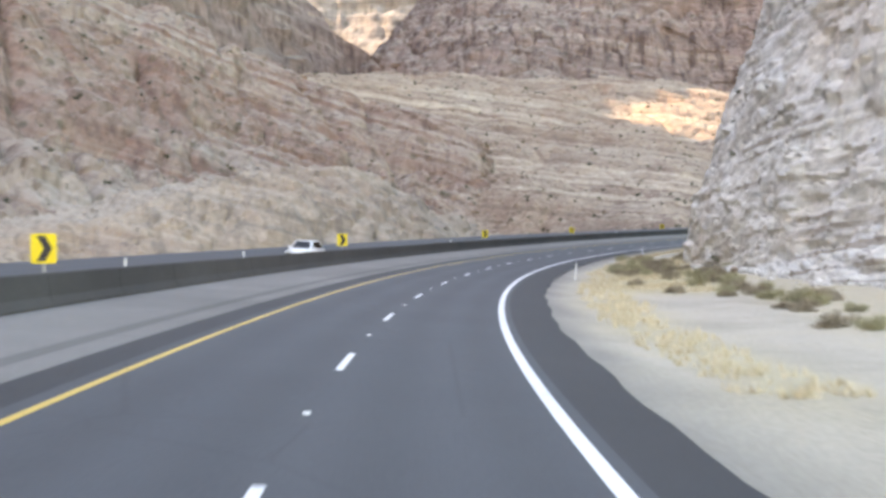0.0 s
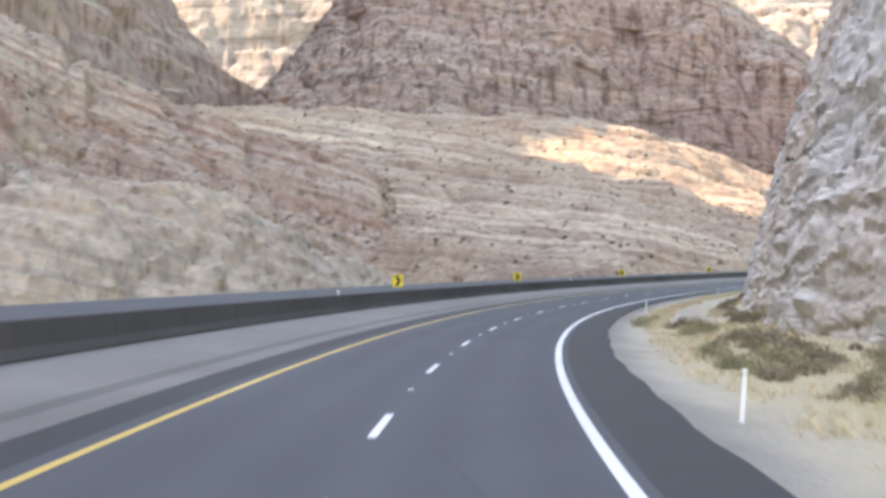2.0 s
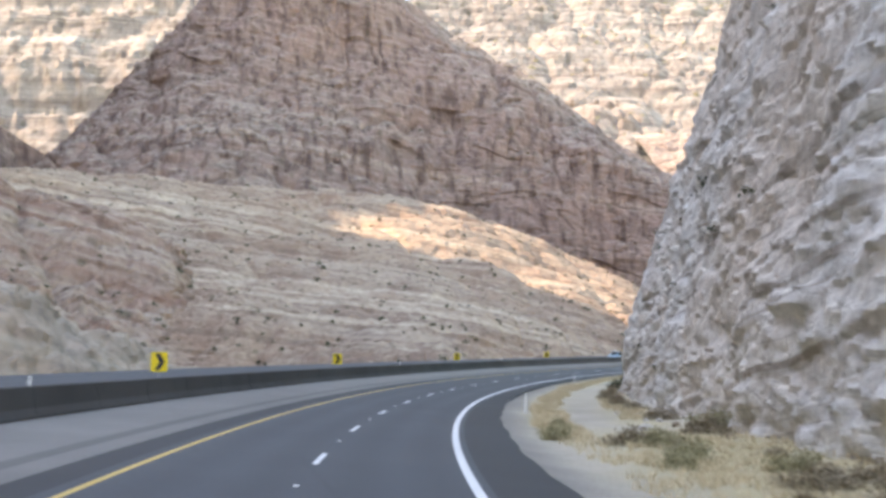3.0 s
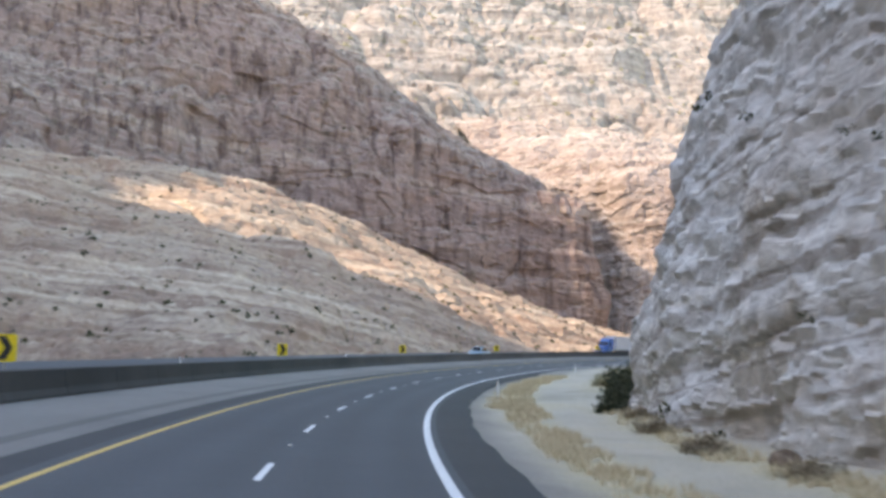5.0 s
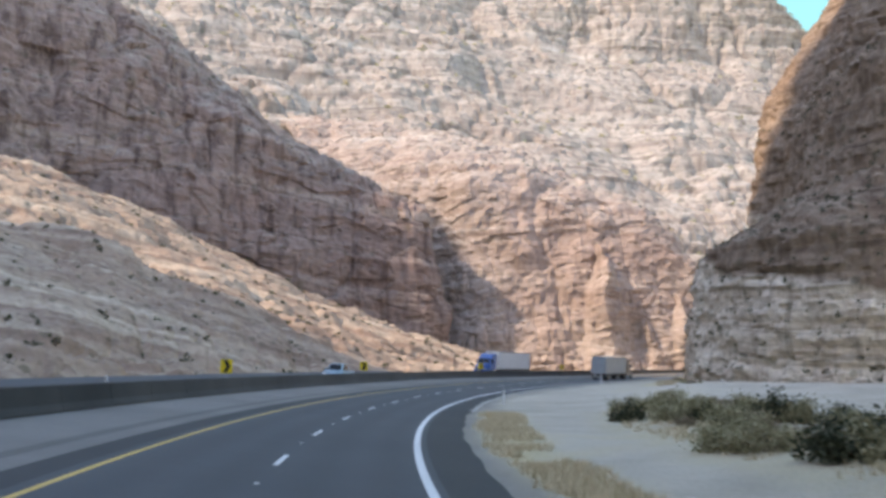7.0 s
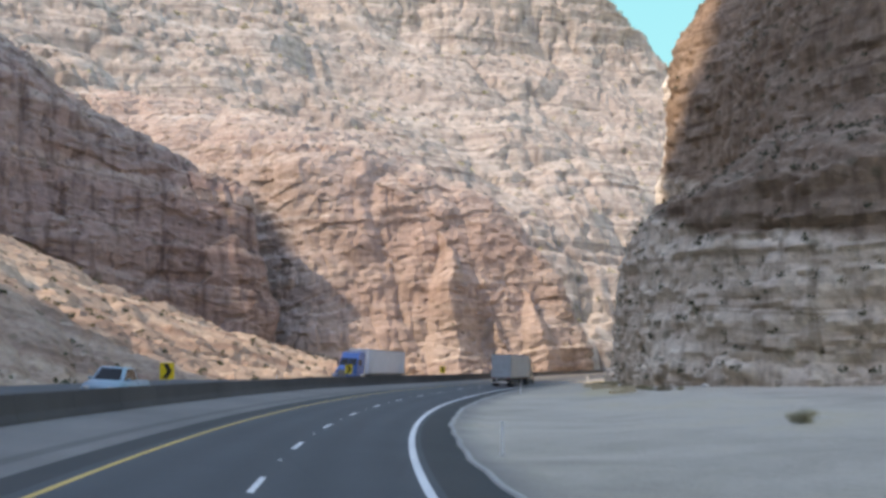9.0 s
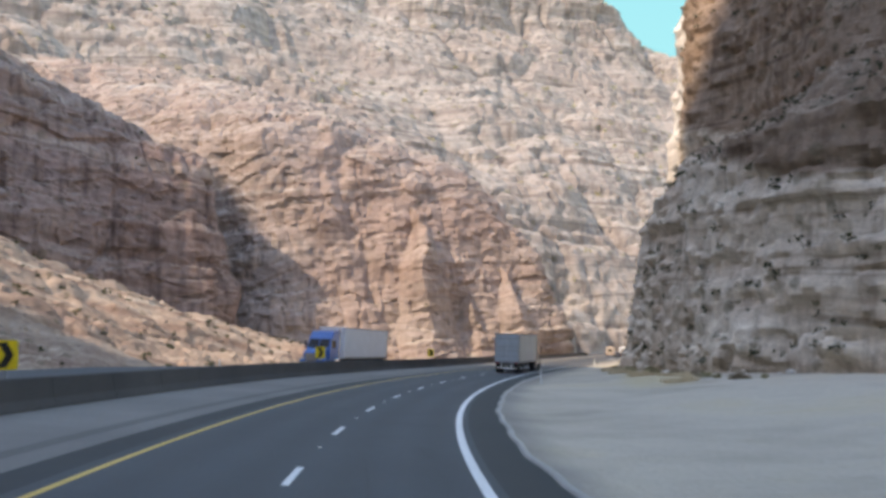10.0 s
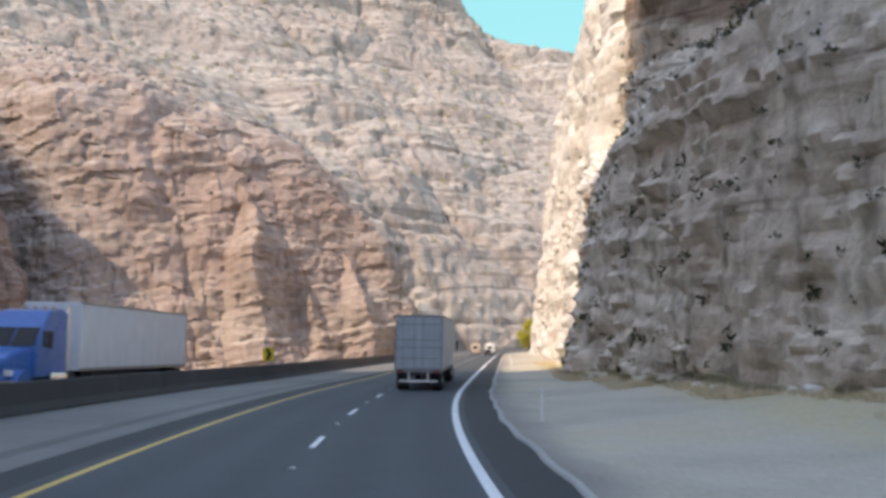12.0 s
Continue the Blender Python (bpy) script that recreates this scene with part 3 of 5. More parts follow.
# unseen crest added to block the sun, notched for lit patches; far end shows
rock_mass("shade_range_left", [
    [(-160, -500, -6), (-230, -250, 0), (-300, 0, 60), (-280, 180, 120), (-240, 300, 130), (-165, 400, 110), (-125, 450, 90), (-110, 500, 80), (-90, 560, 80), (-60, 660, 90), (-45, 730, 100), (-15, 765, -371)],
    [(-240, -500, 190), (-300, -250, 300), (-350, 0, 360), (-330, 200, 390), (-265, 330, 360), (-195, 400, 330), (-170, 440, 270), (-160, 500, 230), (-140, 560, 200), (-100, 670, 190), (-85, 735, 165), (-18, 775, -306)],
    [(-380, -500, 360), (-400, -250, 430), (-420, 0, 475), (-390, 220, 490), (-300, 340, 545), (-205, 400, 570), (-194, 428, 540), (-192, 442, 415), (-190, 490, 385), (-190, 540, 330), (-190, 560, 328), (-190, 590, 390), (-190, 640, 450), (-190, 665, 520), (-190, 690, 548), (-200, 740, 640), (-130, 765, 215), (-20, 785, 126)],
    [(-520, -500, 380), (-520, -250, 450), (-540, 0, 490), (-500, 250, 505), (-400, 360, 560), (-300, 410, 590), (-270, 432, 560), (-262, 450, 420), (-255, 490, 390), (-250, 540, 335), (-250, 560, 330), (-250, 590, 392), (-250, 640, 452), (-250, 665, 520), (-250, 690, 550), (-260, 740, 645), (-180, 800, 220), (-28, 805, 120)]],
    220, 90, M_MASSIF, "high dark mountain range, crest out of view, added to shade the road", 12.0, 4.0, 1.2, 7.0, 18.0, 5.0, 71)
rock_mass("slope_middle", [
    [(18, 330, 0), (44, 300, 2), (70, 285, 3), (100, 312, 4), (140, 345, 5), (190, 378, 6), (240, 408, 7), (285, 440, 9), (325, 472, 11)],
    [(16, 352, 14), (52, 335, 14), (84, 330, 15), (118, 352, 15), (160, 382, 15), (204, 410, 14), (250, 430, 13), (290, 454, 13), (326, 482, 13)],
    [(0, 397, 36), (50, 390, 34), (86, 385, 34), (124, 400, 34), (168, 424, 32), (210, 440, 27), (250, 452, 21), (290, 468, 17), (326, 492, 15)],
    [(-20, 445, 58), (44, 445, 56), (82, 450, 54), (126, 455, 54), (168, 470, 48), (206, 474, 40), (246, 476, 29), (286, 482, 20), (324, 500, 16)],
    [(-48, 490, 76), (30, 500, 76), (80, 502, 73), (122, 492, 73), (165, 500, 66), (205, 505, 54), (242, 500, 36), (284, 492, 22), (322, 508, 17)],
    [(-66, 570, 93), (30, 580, 95), (90, 592, 95), (150, 580, 88), (190, 560, 75), (216, 535, 58), (244, 512, 40), (284, 500, 24), (322, 514, 18)]],
    520, 300, M_SLOPE, "tan and cream bedded desert slope with ledges", 3.0, 1.5, 0.3, 4.2, 8.5, 0.7, 81, (0.2, 0.08), gully=1.5, crag=0.6, thin=0.8)
rock_mass("massif", [
    [(-60, 640, 50), (-20, 555, 56), (40, 540, 60), (100, 552, 62), (145, 572, 58), (186, 574, 48), (226, 566, 38), (264, 557, 24), (300, 549, 10), (327, 542, 4), (338, 552, 4), (342, 610, 6)],
    [(-50, 660, 100), (0, 610, 112), (60, 590, 118), (120, 595, 122), (158, 590, 112), (190, 582, 100), (229, 572, 86), (266, 563, 72), (301, 554, 58), (326, 547, 48), (335, 556, 48), (340, 610, 50)],
    [(-30, 690, 122), (12, 662, 150), (70, 630, 165), (130, 622, 165), (170, 606, 150), (196, 593, 142), (233, 580, 122), (269, 570, 108), (303, 561, 94), (325, 553, 84), (332, 561, 84), (337, 610, 88)],
    [(-20, 720, 135), (40, 664, 200), (94, 645, 226), (150, 634, 216), (184, 622, 186), (208, 612, 172), (243, 598, 142), (277, 586, 122), (308, 574, 104), (325, 562, 92), (331, 570, 92), (335, 612, 96)],
    [(0, 790, 150), (60, 740, 230), (110, 720, 250), (166, 700, 240), (206, 690, 210), (236, 672, 195), (262, 655, 165), (290, 640, 140), (318, 625, 118), (334, 610, 108), (342, 612, 108), (340, 640, 112)]],
    640, 320, M_MASSIF, "brown mauve cliff massif with vertical columns", 7.0, 2.2, 0.5, 2.4, 15.0, 5.6, 91, (0.15, 0.05), thin=0.5, crag=0.95)
rock_mass("wall_far", [
    [(318, 640, 8), (338, 590, 8), (349, 552, 8), (370, 528, 8), (399, 504, 8), (426, 487, 8), (448, 476, 9), (464, 484, 10), (486, 500, 10), (520, 522, 11), (562, 548, 14), (602, 580, 18)],
    [(324, 646, 56), (344, 596, 56), (355, 558, 55), (376, 534, 52), (405, 510, 46), (431, 493, 40), (452, 482, 30), (467, 491, 24), (488, 507, 22), (522, 529, 22), (564, 555, 24), (604, 587, 28)],
    [(330, 652, 112), (350, 602, 108), (361, 564, 104), (382, 540, 98), (411, 516, 84), (436, 499, 72), (455, 488, 48), (469, 497, 34), (490, 513, 30), (524, 535, 30), (566, 561, 32), (606, 593, 36)],
    [(338, 662, 126), (358, 612, 122), (369, 574, 118), (390, 550, 112), (419, 526, 98), (443, 508, 84), (459, 495, 57), (472, 503, 40), (493, 519, 36), (527, 541, 36), (568, 567, 38), (608, 599, 42)],
    [(345, 720, 170), (380, 690, 165), (410, 650, 155), (440, 612, 140), (462, 580, 120), (478, 555, 98), (488, 535, 72), (496, 535, 56), (510, 545, 48), (540, 562, 46), (580, 590, 46), (620, 620, 48)]],
    540, 280, M_WALL, "sunlit orange pink cliff wall with pinnacles", 4.0, 1.9, 0.45, 2.4, 11.0, 3.4, 101, (-0.05, 0.1), thin=0.8, crag=1.0,
    bulges=((398, 506, 8, 406, 518, 74, 17, 8), (415, 494, 8, 419, 503, 38, 9, 4), (430, 484, 9, 434, 494, 50, 11, 5)))
rock_mass("mountain_far", [
    [(180, 760, 120), (280, 700, 110), (380, 640, 105), (430, 610, 60), (480, 572, 10), (530, 540, -8), (580, 510, -8), (630, 478, -8), (680, 445, -8), (730, 405, -8), (780, 355, -8), (820, 300, -8)],
    [(200, 840, 210), (330, 790, 200), (450, 712, 170), (530, 655, 150), (600, 608, 120), (660, 568, 105), (715, 530, 95), (765, 485, 90), (815, 425, 90), (855, 360, 90)],
    [(230, 920, 300), (380, 900, 310), (500, 810, 260), (590, 740, 220), (665, 690, 195), (735, 645, 185), (795, 605, 180), (845, 560, 175), (890, 505, 178), (925, 440, 180)],
    [(280, 1000, 400), (430, 1000, 420), (560, 920, 370), (650, 830, 310), (720, 790, 290), (790, 765, 300), (860, 728, 310), (905, 700, 290), (935, 665, 258), (960, 590, 255), (985, 510, 250)],
    [(320, 1080, 470), (480, 1080, 500), (620, 1000, 470), (720, 920, 430), (780, 850, 410), (830, 790, 425), (880, 748, 400), (922, 730, 345), (955, 700, 308), (985, 620, 278), (1010, 535, 270)],
    [(380, 1250, 540), (560, 1220, 580), (720, 1130, 540), (820, 1020, 480), (880, 930, 440), (910, 860, 440), (940, 805, 410), (975, 775, 350), (1010, 745, 315), (1050, 640, 285), (1080, 550, 280)]],
    640, 340, M_FAR, "pale sunlit mountain wall under blue sky", 14.0, 3.2, 0.7, 11.0, 24.0, 8.5, 111, thin=0.9, crag=1.0, gully=4.0, ravine=4.0)
rock_mass("mountain_back", [
    [(-330, 760, 20), (-160, 800, 20), (-40, 770, 20), (60, 740, 20), (160, 760, 20), (260, 880, 20)],
    [(-330, 900, 230), (-170, 930, 220), (-50, 900, 200), (60, 880, 220), (160, 880, 250), (260, 960, 280)],
    [(-320, 1000, 320), (-150, 1010, 298), (-95, 985, 304), (60, 960, 350), (170, 960, 380), (270, 1040, 400)],
    [(-320, 1100, 400), (-150, 1100, 330), (-60, 1080, 340), (70, 1060, 420), (190, 1060, 460), (300, 1120, 480)]],
    200, 110, M_FAR, "pale distant mountain ridge", 14.0, 6.0, 1.8, 8.0, 24.0, 6.0, 121)

# ======== sky behind the mountains ========
def backdrop_material():
    m, nt, b = material("clear_blue_sky")
    sep = nt.nodes.new("ShaderNodeSeparateXYZ")
    nt.links.new(nt.nodes.new("ShaderNodeNewGeometry").outputs["Position"], sep.inputs[0])
    up = maths(nt, "DIVIDE", sep.outputs["Z"], 2400.0)
    b.inputs["Base Color"].default_value = (0, 0, 0, 1)
    b.inputs["Specular IOR Level"].default_value = 0.0
    nt.links.new(ramp(nt, up, [(0.05, (0.085, 0.235, 0.300)), (0.6, (0.050, 0.190, 0.285))]), b.inputs["Emission Color"])
    b.inputs["Emission Strength"].default_value = 1.0
    return m


az, el = np.meshgrid(np.radians(np.linspace(22, 120, 40)), np.radians(np.linspace(-3, 45, 20)))
tagged(grid_mesh("backdrop", 3200 * np.stack([np.sin(az) * np.cos(el), np.cos(az) * np.cos(el), np.sin(el)], -1), backdrop_material(), True),
       "clear cyan blue sky behind the mountains", "sky", kind="structure")

# ======== ground ========
gx = np.concatenate([np.linspace(-3000, -240, 14), np.arange(-220, -40, 10.0), np.arange(-40, 330, 1.25), np.arange(330, 640, 8.0), np.linspace(660, 3000, 14)])
gy = np.concatenate([np.linspace(-3000, -260, 14), np.arange(-240, -30, 10.0), np.arange(-30, 370, 1.25), np.arange(370, 640, 8.0), np.linspace(660, 3000, 14)])
GX, GY = np.meshgrid(gx, gy)
GZ = ground_z(GX.ravel(), GY.ravel()).reshape(GX.shape)
gs, go = to_road(GX.ravel(), GY.ravel())
straw = np.zeros(gs.shape)
for s0, s1, o0, o1, a_ in ((15, 80, 7.6, 10.6, 0.6), (30, 100, 15, 26, 0.4), (55, 135, 9.0, 18, 0.9), (75, 128, 8.0, 10.5, 0.7), (120, 205, 7.3, 9.6, 1.0), (128, 200, 12.0, 14.6, 0.9), (150, 190, 10.2, 11.2, 0.5), (192, 268, 6.2, 9.4, 0.95), (212, 270, 13, 21, 0.5), (345, 412, 13.4, 19, 0.7), (405, 480, 9.5, 13, 0.8)):
    wob = 0.7 * fbm(GX.ravel() / 6, GY.ravel() / 6, 0 * gs, 3, 44)
    m_ = np.clip((gs - s0) / 8, 0, 1) * np.clip((s1 - gs) / 8, 0, 1) * np.clip((go + wob - o0) / 1.6 + 0.3, 0, 1) * np.clip((o1 - go - wob) / 1.6 + 0.3, 0, 1)
    straw = np.maximum(straw, a_ * m_)
ground_ob = grid_mesh("ground", np.stack([GX, GY, GZ], -1), M_GROUND)
at = ground_ob.data.attributes.new("straw", "FLOAT", "POINT")
at.data.foreach_set("value", straw.astype(np.float32))
edge_at = ground_ob.data.attributes.new("edge", "FLOAT", "POINT")
edge_at.data.foreach_set("value", np.clip(1.25 - (go - np.interp(gs, EDGE_S, EDGE_O)) / 1.3 + 0.35 * fbm(GX.ravel() / 3, GY.ravel() / 3, 0 * gs, 2, 45), 0, 1).astype(np.float32))
tagged(ground_ob, "pale grey and tan gravel desert ground", "ground", kind="structure")


# ======== road ========
def ribbon(name, s0, s1, edges, mat, label, category, dz=0.0, step=2.0, kind="structure"):
    """A strip along the road between offsets; edges is a list of offsets or functions of s."""
    s = np.arange(s0, s1 + 0.01, step)
    cols = [road_point(s, e(s) if callable(e) else np.full(len(s), float(e)), dz) for e in edges]
    ob = grid_mesh(name, np.stack(cols, 1), mat, False)
    at = ob.data.attributes.new("across", "FLOAT", "POINT")
    at.data.foreach_set("value", np.stack([e(s) if callable(e) else np.full(len(s), float(e)) for e in edges], 1).ravel().astype(np.float32))
    tagged(ob, label, category, kind=kind)
    return ob


def right_edge(s):
    return np.interp(s, EDGE_S, EDGE_O) + 0.06 * np.sin(s * 0.9) + 0.05 * np.sin(s * 0.31)


ribbon("road", -200, 880, [-4.1, -3, -2, -1, 0, 1, 2, 3, 4.15], M_ASPHALT, "smooth grey two lane asphalt highway", "road")
ribbon("road_shoulder", -200, 880, [4.15, 5.0, right_edge], M_SHOULDER, "dark asphalt road shoulder", "road shoulder")
ribbon("shoulder_strip", -200, 880, [-5.0, -4.1], M_SHOULDER, "dark asphalt strip beside the yellow line", "road shoulder")
ribbon("median_pavement", -200, 880, [-9.95, -8, -6, -5.0], M_MEDIAN, "light grey worn median shoulder", "pavement")
ribbon("road_opposite", -200, 880, [-23.0, -20, -15, -10.5], M_ASPHALT, "grey asphalt opposite carriageway", "road", -0.01)
ribbon("edge_line_white", -200, 880, [3.68, 3.92], M_WHITE, "solid white edge line", "road marking", 0.006)
ribbon("edge_line_yellow", -200, 880, [-3.76, -3.60], M_YELLOW, "solid yellow edge line", "road marking", 0.006)
ribbon("median_wear_strip", -200, 880, [-6.25, -5.75], asphalt("median_wear", (0.10, 0.095, 0.09), (0.14, 0.132, 0.125), 0.9), "dark worn wheel strip on the median shoulder", "pavement", 0.004)

# ======== road things ========
M_KERB = asphalt("dusty_concrete", (0.30, 0.29, 0.27), (0.40, 0.385, 0.36), 0.9)
M_BLACK = plain("black_rubber", (0.02, 0.02, 0.02), 0.75)
M_STEEL = plain("galvanised_steel", (0.35, 0.36, 0.37), 0.45, 0.9)
M_CHROME = plain("polished_aluminium", (0.65, 0.66, 0.68), 0.22, 1.0)
M_SIGN_Y = plain("yellow_sign_sheeting", (0.80, 0.56, 0.02), 0.45)
M_SIGN_B = plain("black_sign_ink", (0.015, 0.012, 0.012), 0.5)
M_POST = plain("white_plastic", (0.78, 0.78, 0.76), 0.5)
M_REFLECT = plain("reflector_lens", (0.75, 0.75, 0.72), 0.2)
M_RED = plain("red_lens", (0.35, 0.02, 0.02), 0.25)
M_AMBER = plain("amber_lens", (0.6, 0.22, 0.02), 0.25)
M_GLASS = plain("dark_tinted_glass", (0.02, 0.025, 0.03), 0.06)
M_DARK = plain("dark_painted_steel", (0.035, 0.036, 0.04), 0.55)

# kerb along the turnout
ks = np.arange(262.0, 560.0, 2.0)
kp = [road_point(ks, right_edge(ks) + o, dz) for o, dz in ((-0.03, 0.0), (0.0, 0.05), (0.05, 0.07), (0.16, 0.06), (0.24, -0.06))]
tagged(grid_mesh("kerb", np.stack(kp, 1), M_KERB), "low dusty concrete edging beside the shoulder", "kerb", kind="structure")

# lane dashes and raised markers, each a piece of the road
road_ob = bpy.data.objects["road"]


def flat_piece(name, mat, half_w, half_l, height):
    bm = bmesh.new()
    add_box(bm, -half_w, half_w, -half_l, half_l, 0, height)
    me = bpy.data.meshes.new(name)
    bm.to_mesh(me)
    bm.free()
    me.materials.append(mat)
    return me


DASH_ME = flat_piece("lane_dash", M_WHITE, 0.075, 1.52, 0.006)
MARK_ME = flat_piece("raised_marker", M_POST, 0.055, 0.06, 0.02)
for i in range(-4, 52):
    s_d = 9.3 + 12.19 * i + float(np.interp(12.19 * i, [0, 60, 90, 200, 240, 290, 340], [0.0, 3.2, 3.4, 4.2, 3.0, 1.4, 0.2]))
    for me, off in ((DASH_ME, 0.0), (MARK_ME, 6.1)):
        ob = new(me.name, me)
        ob.parent = road_ob
        ob.matrix_world = road_pose(s_d + off, 0.0, 0.003)

# the median barrier, cast in lengths
barrier = tagged(new("median_barrier"), "dark weathered concrete median safety barrier", "barrier", kind="structure")
PROFILE = [(-0.30, -0.05), (-0.30, 0.08), (-0.16, 0.33), (-0.09, 0.99), (-0.06, 1.03), (0.06, 1.03), (0.09, 0.99), (0.16, 0.33), (0.30, 0.08), (0.30, -0.05)]
for i in range(112):
    s0, s1 = -60 + 6.1 * i, -60 + 6.1 * (i + 1) - 0.03
    bm = bmesh.new()
    rings = [[bm.verts.new(road_point(s_, -10.1 + a, h)) for a, h in PROFILE] for s_ in (s0, (s0 + s1) / 2, s1)]
    for r0, r1 in zip(rings, rings[1:]):
        for k in range(len(PROFILE) - 1):
            bm.faces.new((r0[k], r0[k + 1], r1[k + 1], r1[k]))
    bm.faces.new(rings[0][::-1])
    bm.faces.new(rings[-1])
    bmesh.ops.recalc_face_normals(bm, faces=bm.faces)
    part("barrier_segment", bm, M_BARRIER, barrier)


def chevron_sign(m):
    """A yellow curve sign with a black arrow on a steel post behind the barrier."""
    root = tagged(new("chevron_sign"), "yellow chevron curve sign with black arrow on a post", "road sign", "chevron signs along the bend")
    root.matrix_world = m
    bm = bmesh.new()
    add_box(bm, -0.03, 0.03, -0.02, 0.02, -0.3, 1.95)
    part("post", bm, M_STEEL, root)
    bm = bmesh.new()
    add_box(bm, -0.40, 0.40, -0.036, -0.024, 1.26, 2.2)
    vert = [e for e in bm.edges if abs(e.verts[0].co.y - e.verts[1].co.y) > 0.005]
    bmesh.ops.bevel(bm, geom=vert, offset=0.05, segments=3, affect="EDGES")
    plate = part("plate", bm, M_SIGN_Y, root)
    bm = bmesh.new()
    pts = [(-0.22, 2.13), (0.05, 2.13), (0.27, 1.73), (0.05, 1.33), (-0.22, 1.33), (0.0, 1.73)]
    front = [bm.verts.new((x, -0.040, z)) for x, z in pts]
    back = [bm.verts.new((x, -0.034, z)) for x, z in pts]
    bm.faces.new((front[0], front[1], front[2], front[5]))
    bm.faces.new((front[5], front[2], front[3], front[4]))
    for i in range(6):
        bm.faces.new((front[i], front[(i + 1) % 6], back[(i + 1) % 6], back[i]))
    bmesh.ops.recalc_face_normals(bm, faces=bm.faces)
    part("arrow", bm, M_SIGN_B, plate, "black chevron arrow")
    for z in (1.4, 2.05):
        bm = bmesh.new()
        add_cyl(bm, (0, -0.04, z), (0, 1, 0), 0.015, 0.012, 8)
        part("bolt", bm, M_STEEL, root)
    return root


first = None
for s_c, o_c in ((32.5, -10.55), (79.5, -10.55), (132.5, -10.55), (173.5, -10.55), (219.5, -10.55), (261.5, -10.55), (303.5, -10.55), (354.5, -10.55), (398, -10.55)):
    p = road_point(s_c, o_c)
    m = Matrix.Translation(Vector(p)) @ Matrix.Rotation(-float(heading(s_c)) + 0.10, 4, "Z")
    if first is None:
        first = chevron_sign(m)
    else:
        copy_thing(first, m)


def delineator(m):
    root = tagged(new("delineator_post"), "slim white roadside delineator post in the gravel", "delineator", "delineator posts")
    root.matrix_world = m
    bm = bmesh.new()
    add_box(bm, -0.05, 0.05, -0.012, 0.012, -0.1, 1.2, 0.006)
    part("post", bm, M_POST, root)
    bm = bmesh.new()
    add_box(bm, -0.035, 0.035, -0.018, -0.011, 1.02, 1.14)
    part("reflector", bm, M_REFLECT, root, "pale reflector")
    bm = bmesh.new()
    add_cyl(bm, (0, 0, 0.0), (0, 0, 1), 0.16, 0.05, 12, 0.12)
    part("base", bm, M_KERB, root)
    return root


first = None
for s_p, o_p, lean in ((9.0, 7.2, 0), (78.0, 7.35, 5), (147.0, 7.2, 2), (207.0, 7.1, -1), (282.0, 7.0, 2), (361.5, 6.9, 1), (430.0, 6.9, 0), (505.0, 7.0, 0)):
    m = ground_pose(s_p, o_p) @ Matrix.Rotation(radians(lean), 4, "Y")
    if first is None:
        first = delineator(m)
    else:
        copy_thing(first, m)
first = None
for s_p in (39.8, 56.5, 118.0, 196.0, 240.0, 330.0):
    p = road_point(s_p, -10.6)
    m = Matrix.Translation(Vector(p)) @ Matrix.Rotation(-float(heading(s_p)), 4, "Z")
    if first is None:
        first = delineator(m @ Matrix.Diagonal((0.8, 1, 1.08, 1)))
        first["label"] = "slim white delineator post behind the concrete barrier"
    else:
        copy_thing(first, m)


# ======== vehicles ========
def wheel(parent, x, y, r, w, name="wheel"):
    bm = bmesh.new()
    add_cyl(bm, (x, y, r), (1, 0, 0), r, w, 28)
    es = [e for e in bm.edges if len(e.link_faces) == 2 and e.calc_face_angle(0) > 1.2]
    bmesh.ops.bevel(bm, geom=es, offset=0.05 * r / 0.5, segments=2, affect="EDGES")
    wh = part(name, bm, M_BLACK, parent, "black rubber tyre")
    for sgn in (-1, 1):
        bm = bmesh.new()
        add_cyl(bm, (x + sgn * (w / 2 + 0.004), y, r), (1, 0, 0), r * 0.56, 0.02, 20)
        add_cyl(bm, (x + sgn * (w / 2 + 0.02), y, r), (1, 0, 0), r * 0.2, 0.05, 12)
        part("rim", bm, M_CHROME, wh)
    return wh


def box_part(name, dims, mat, parent, label="", bevel=0.02):
    bm = bmesh.new()
    add_box(bm, *dims, bevel=bevel)
    return part(name, bm, mat, parent, label)


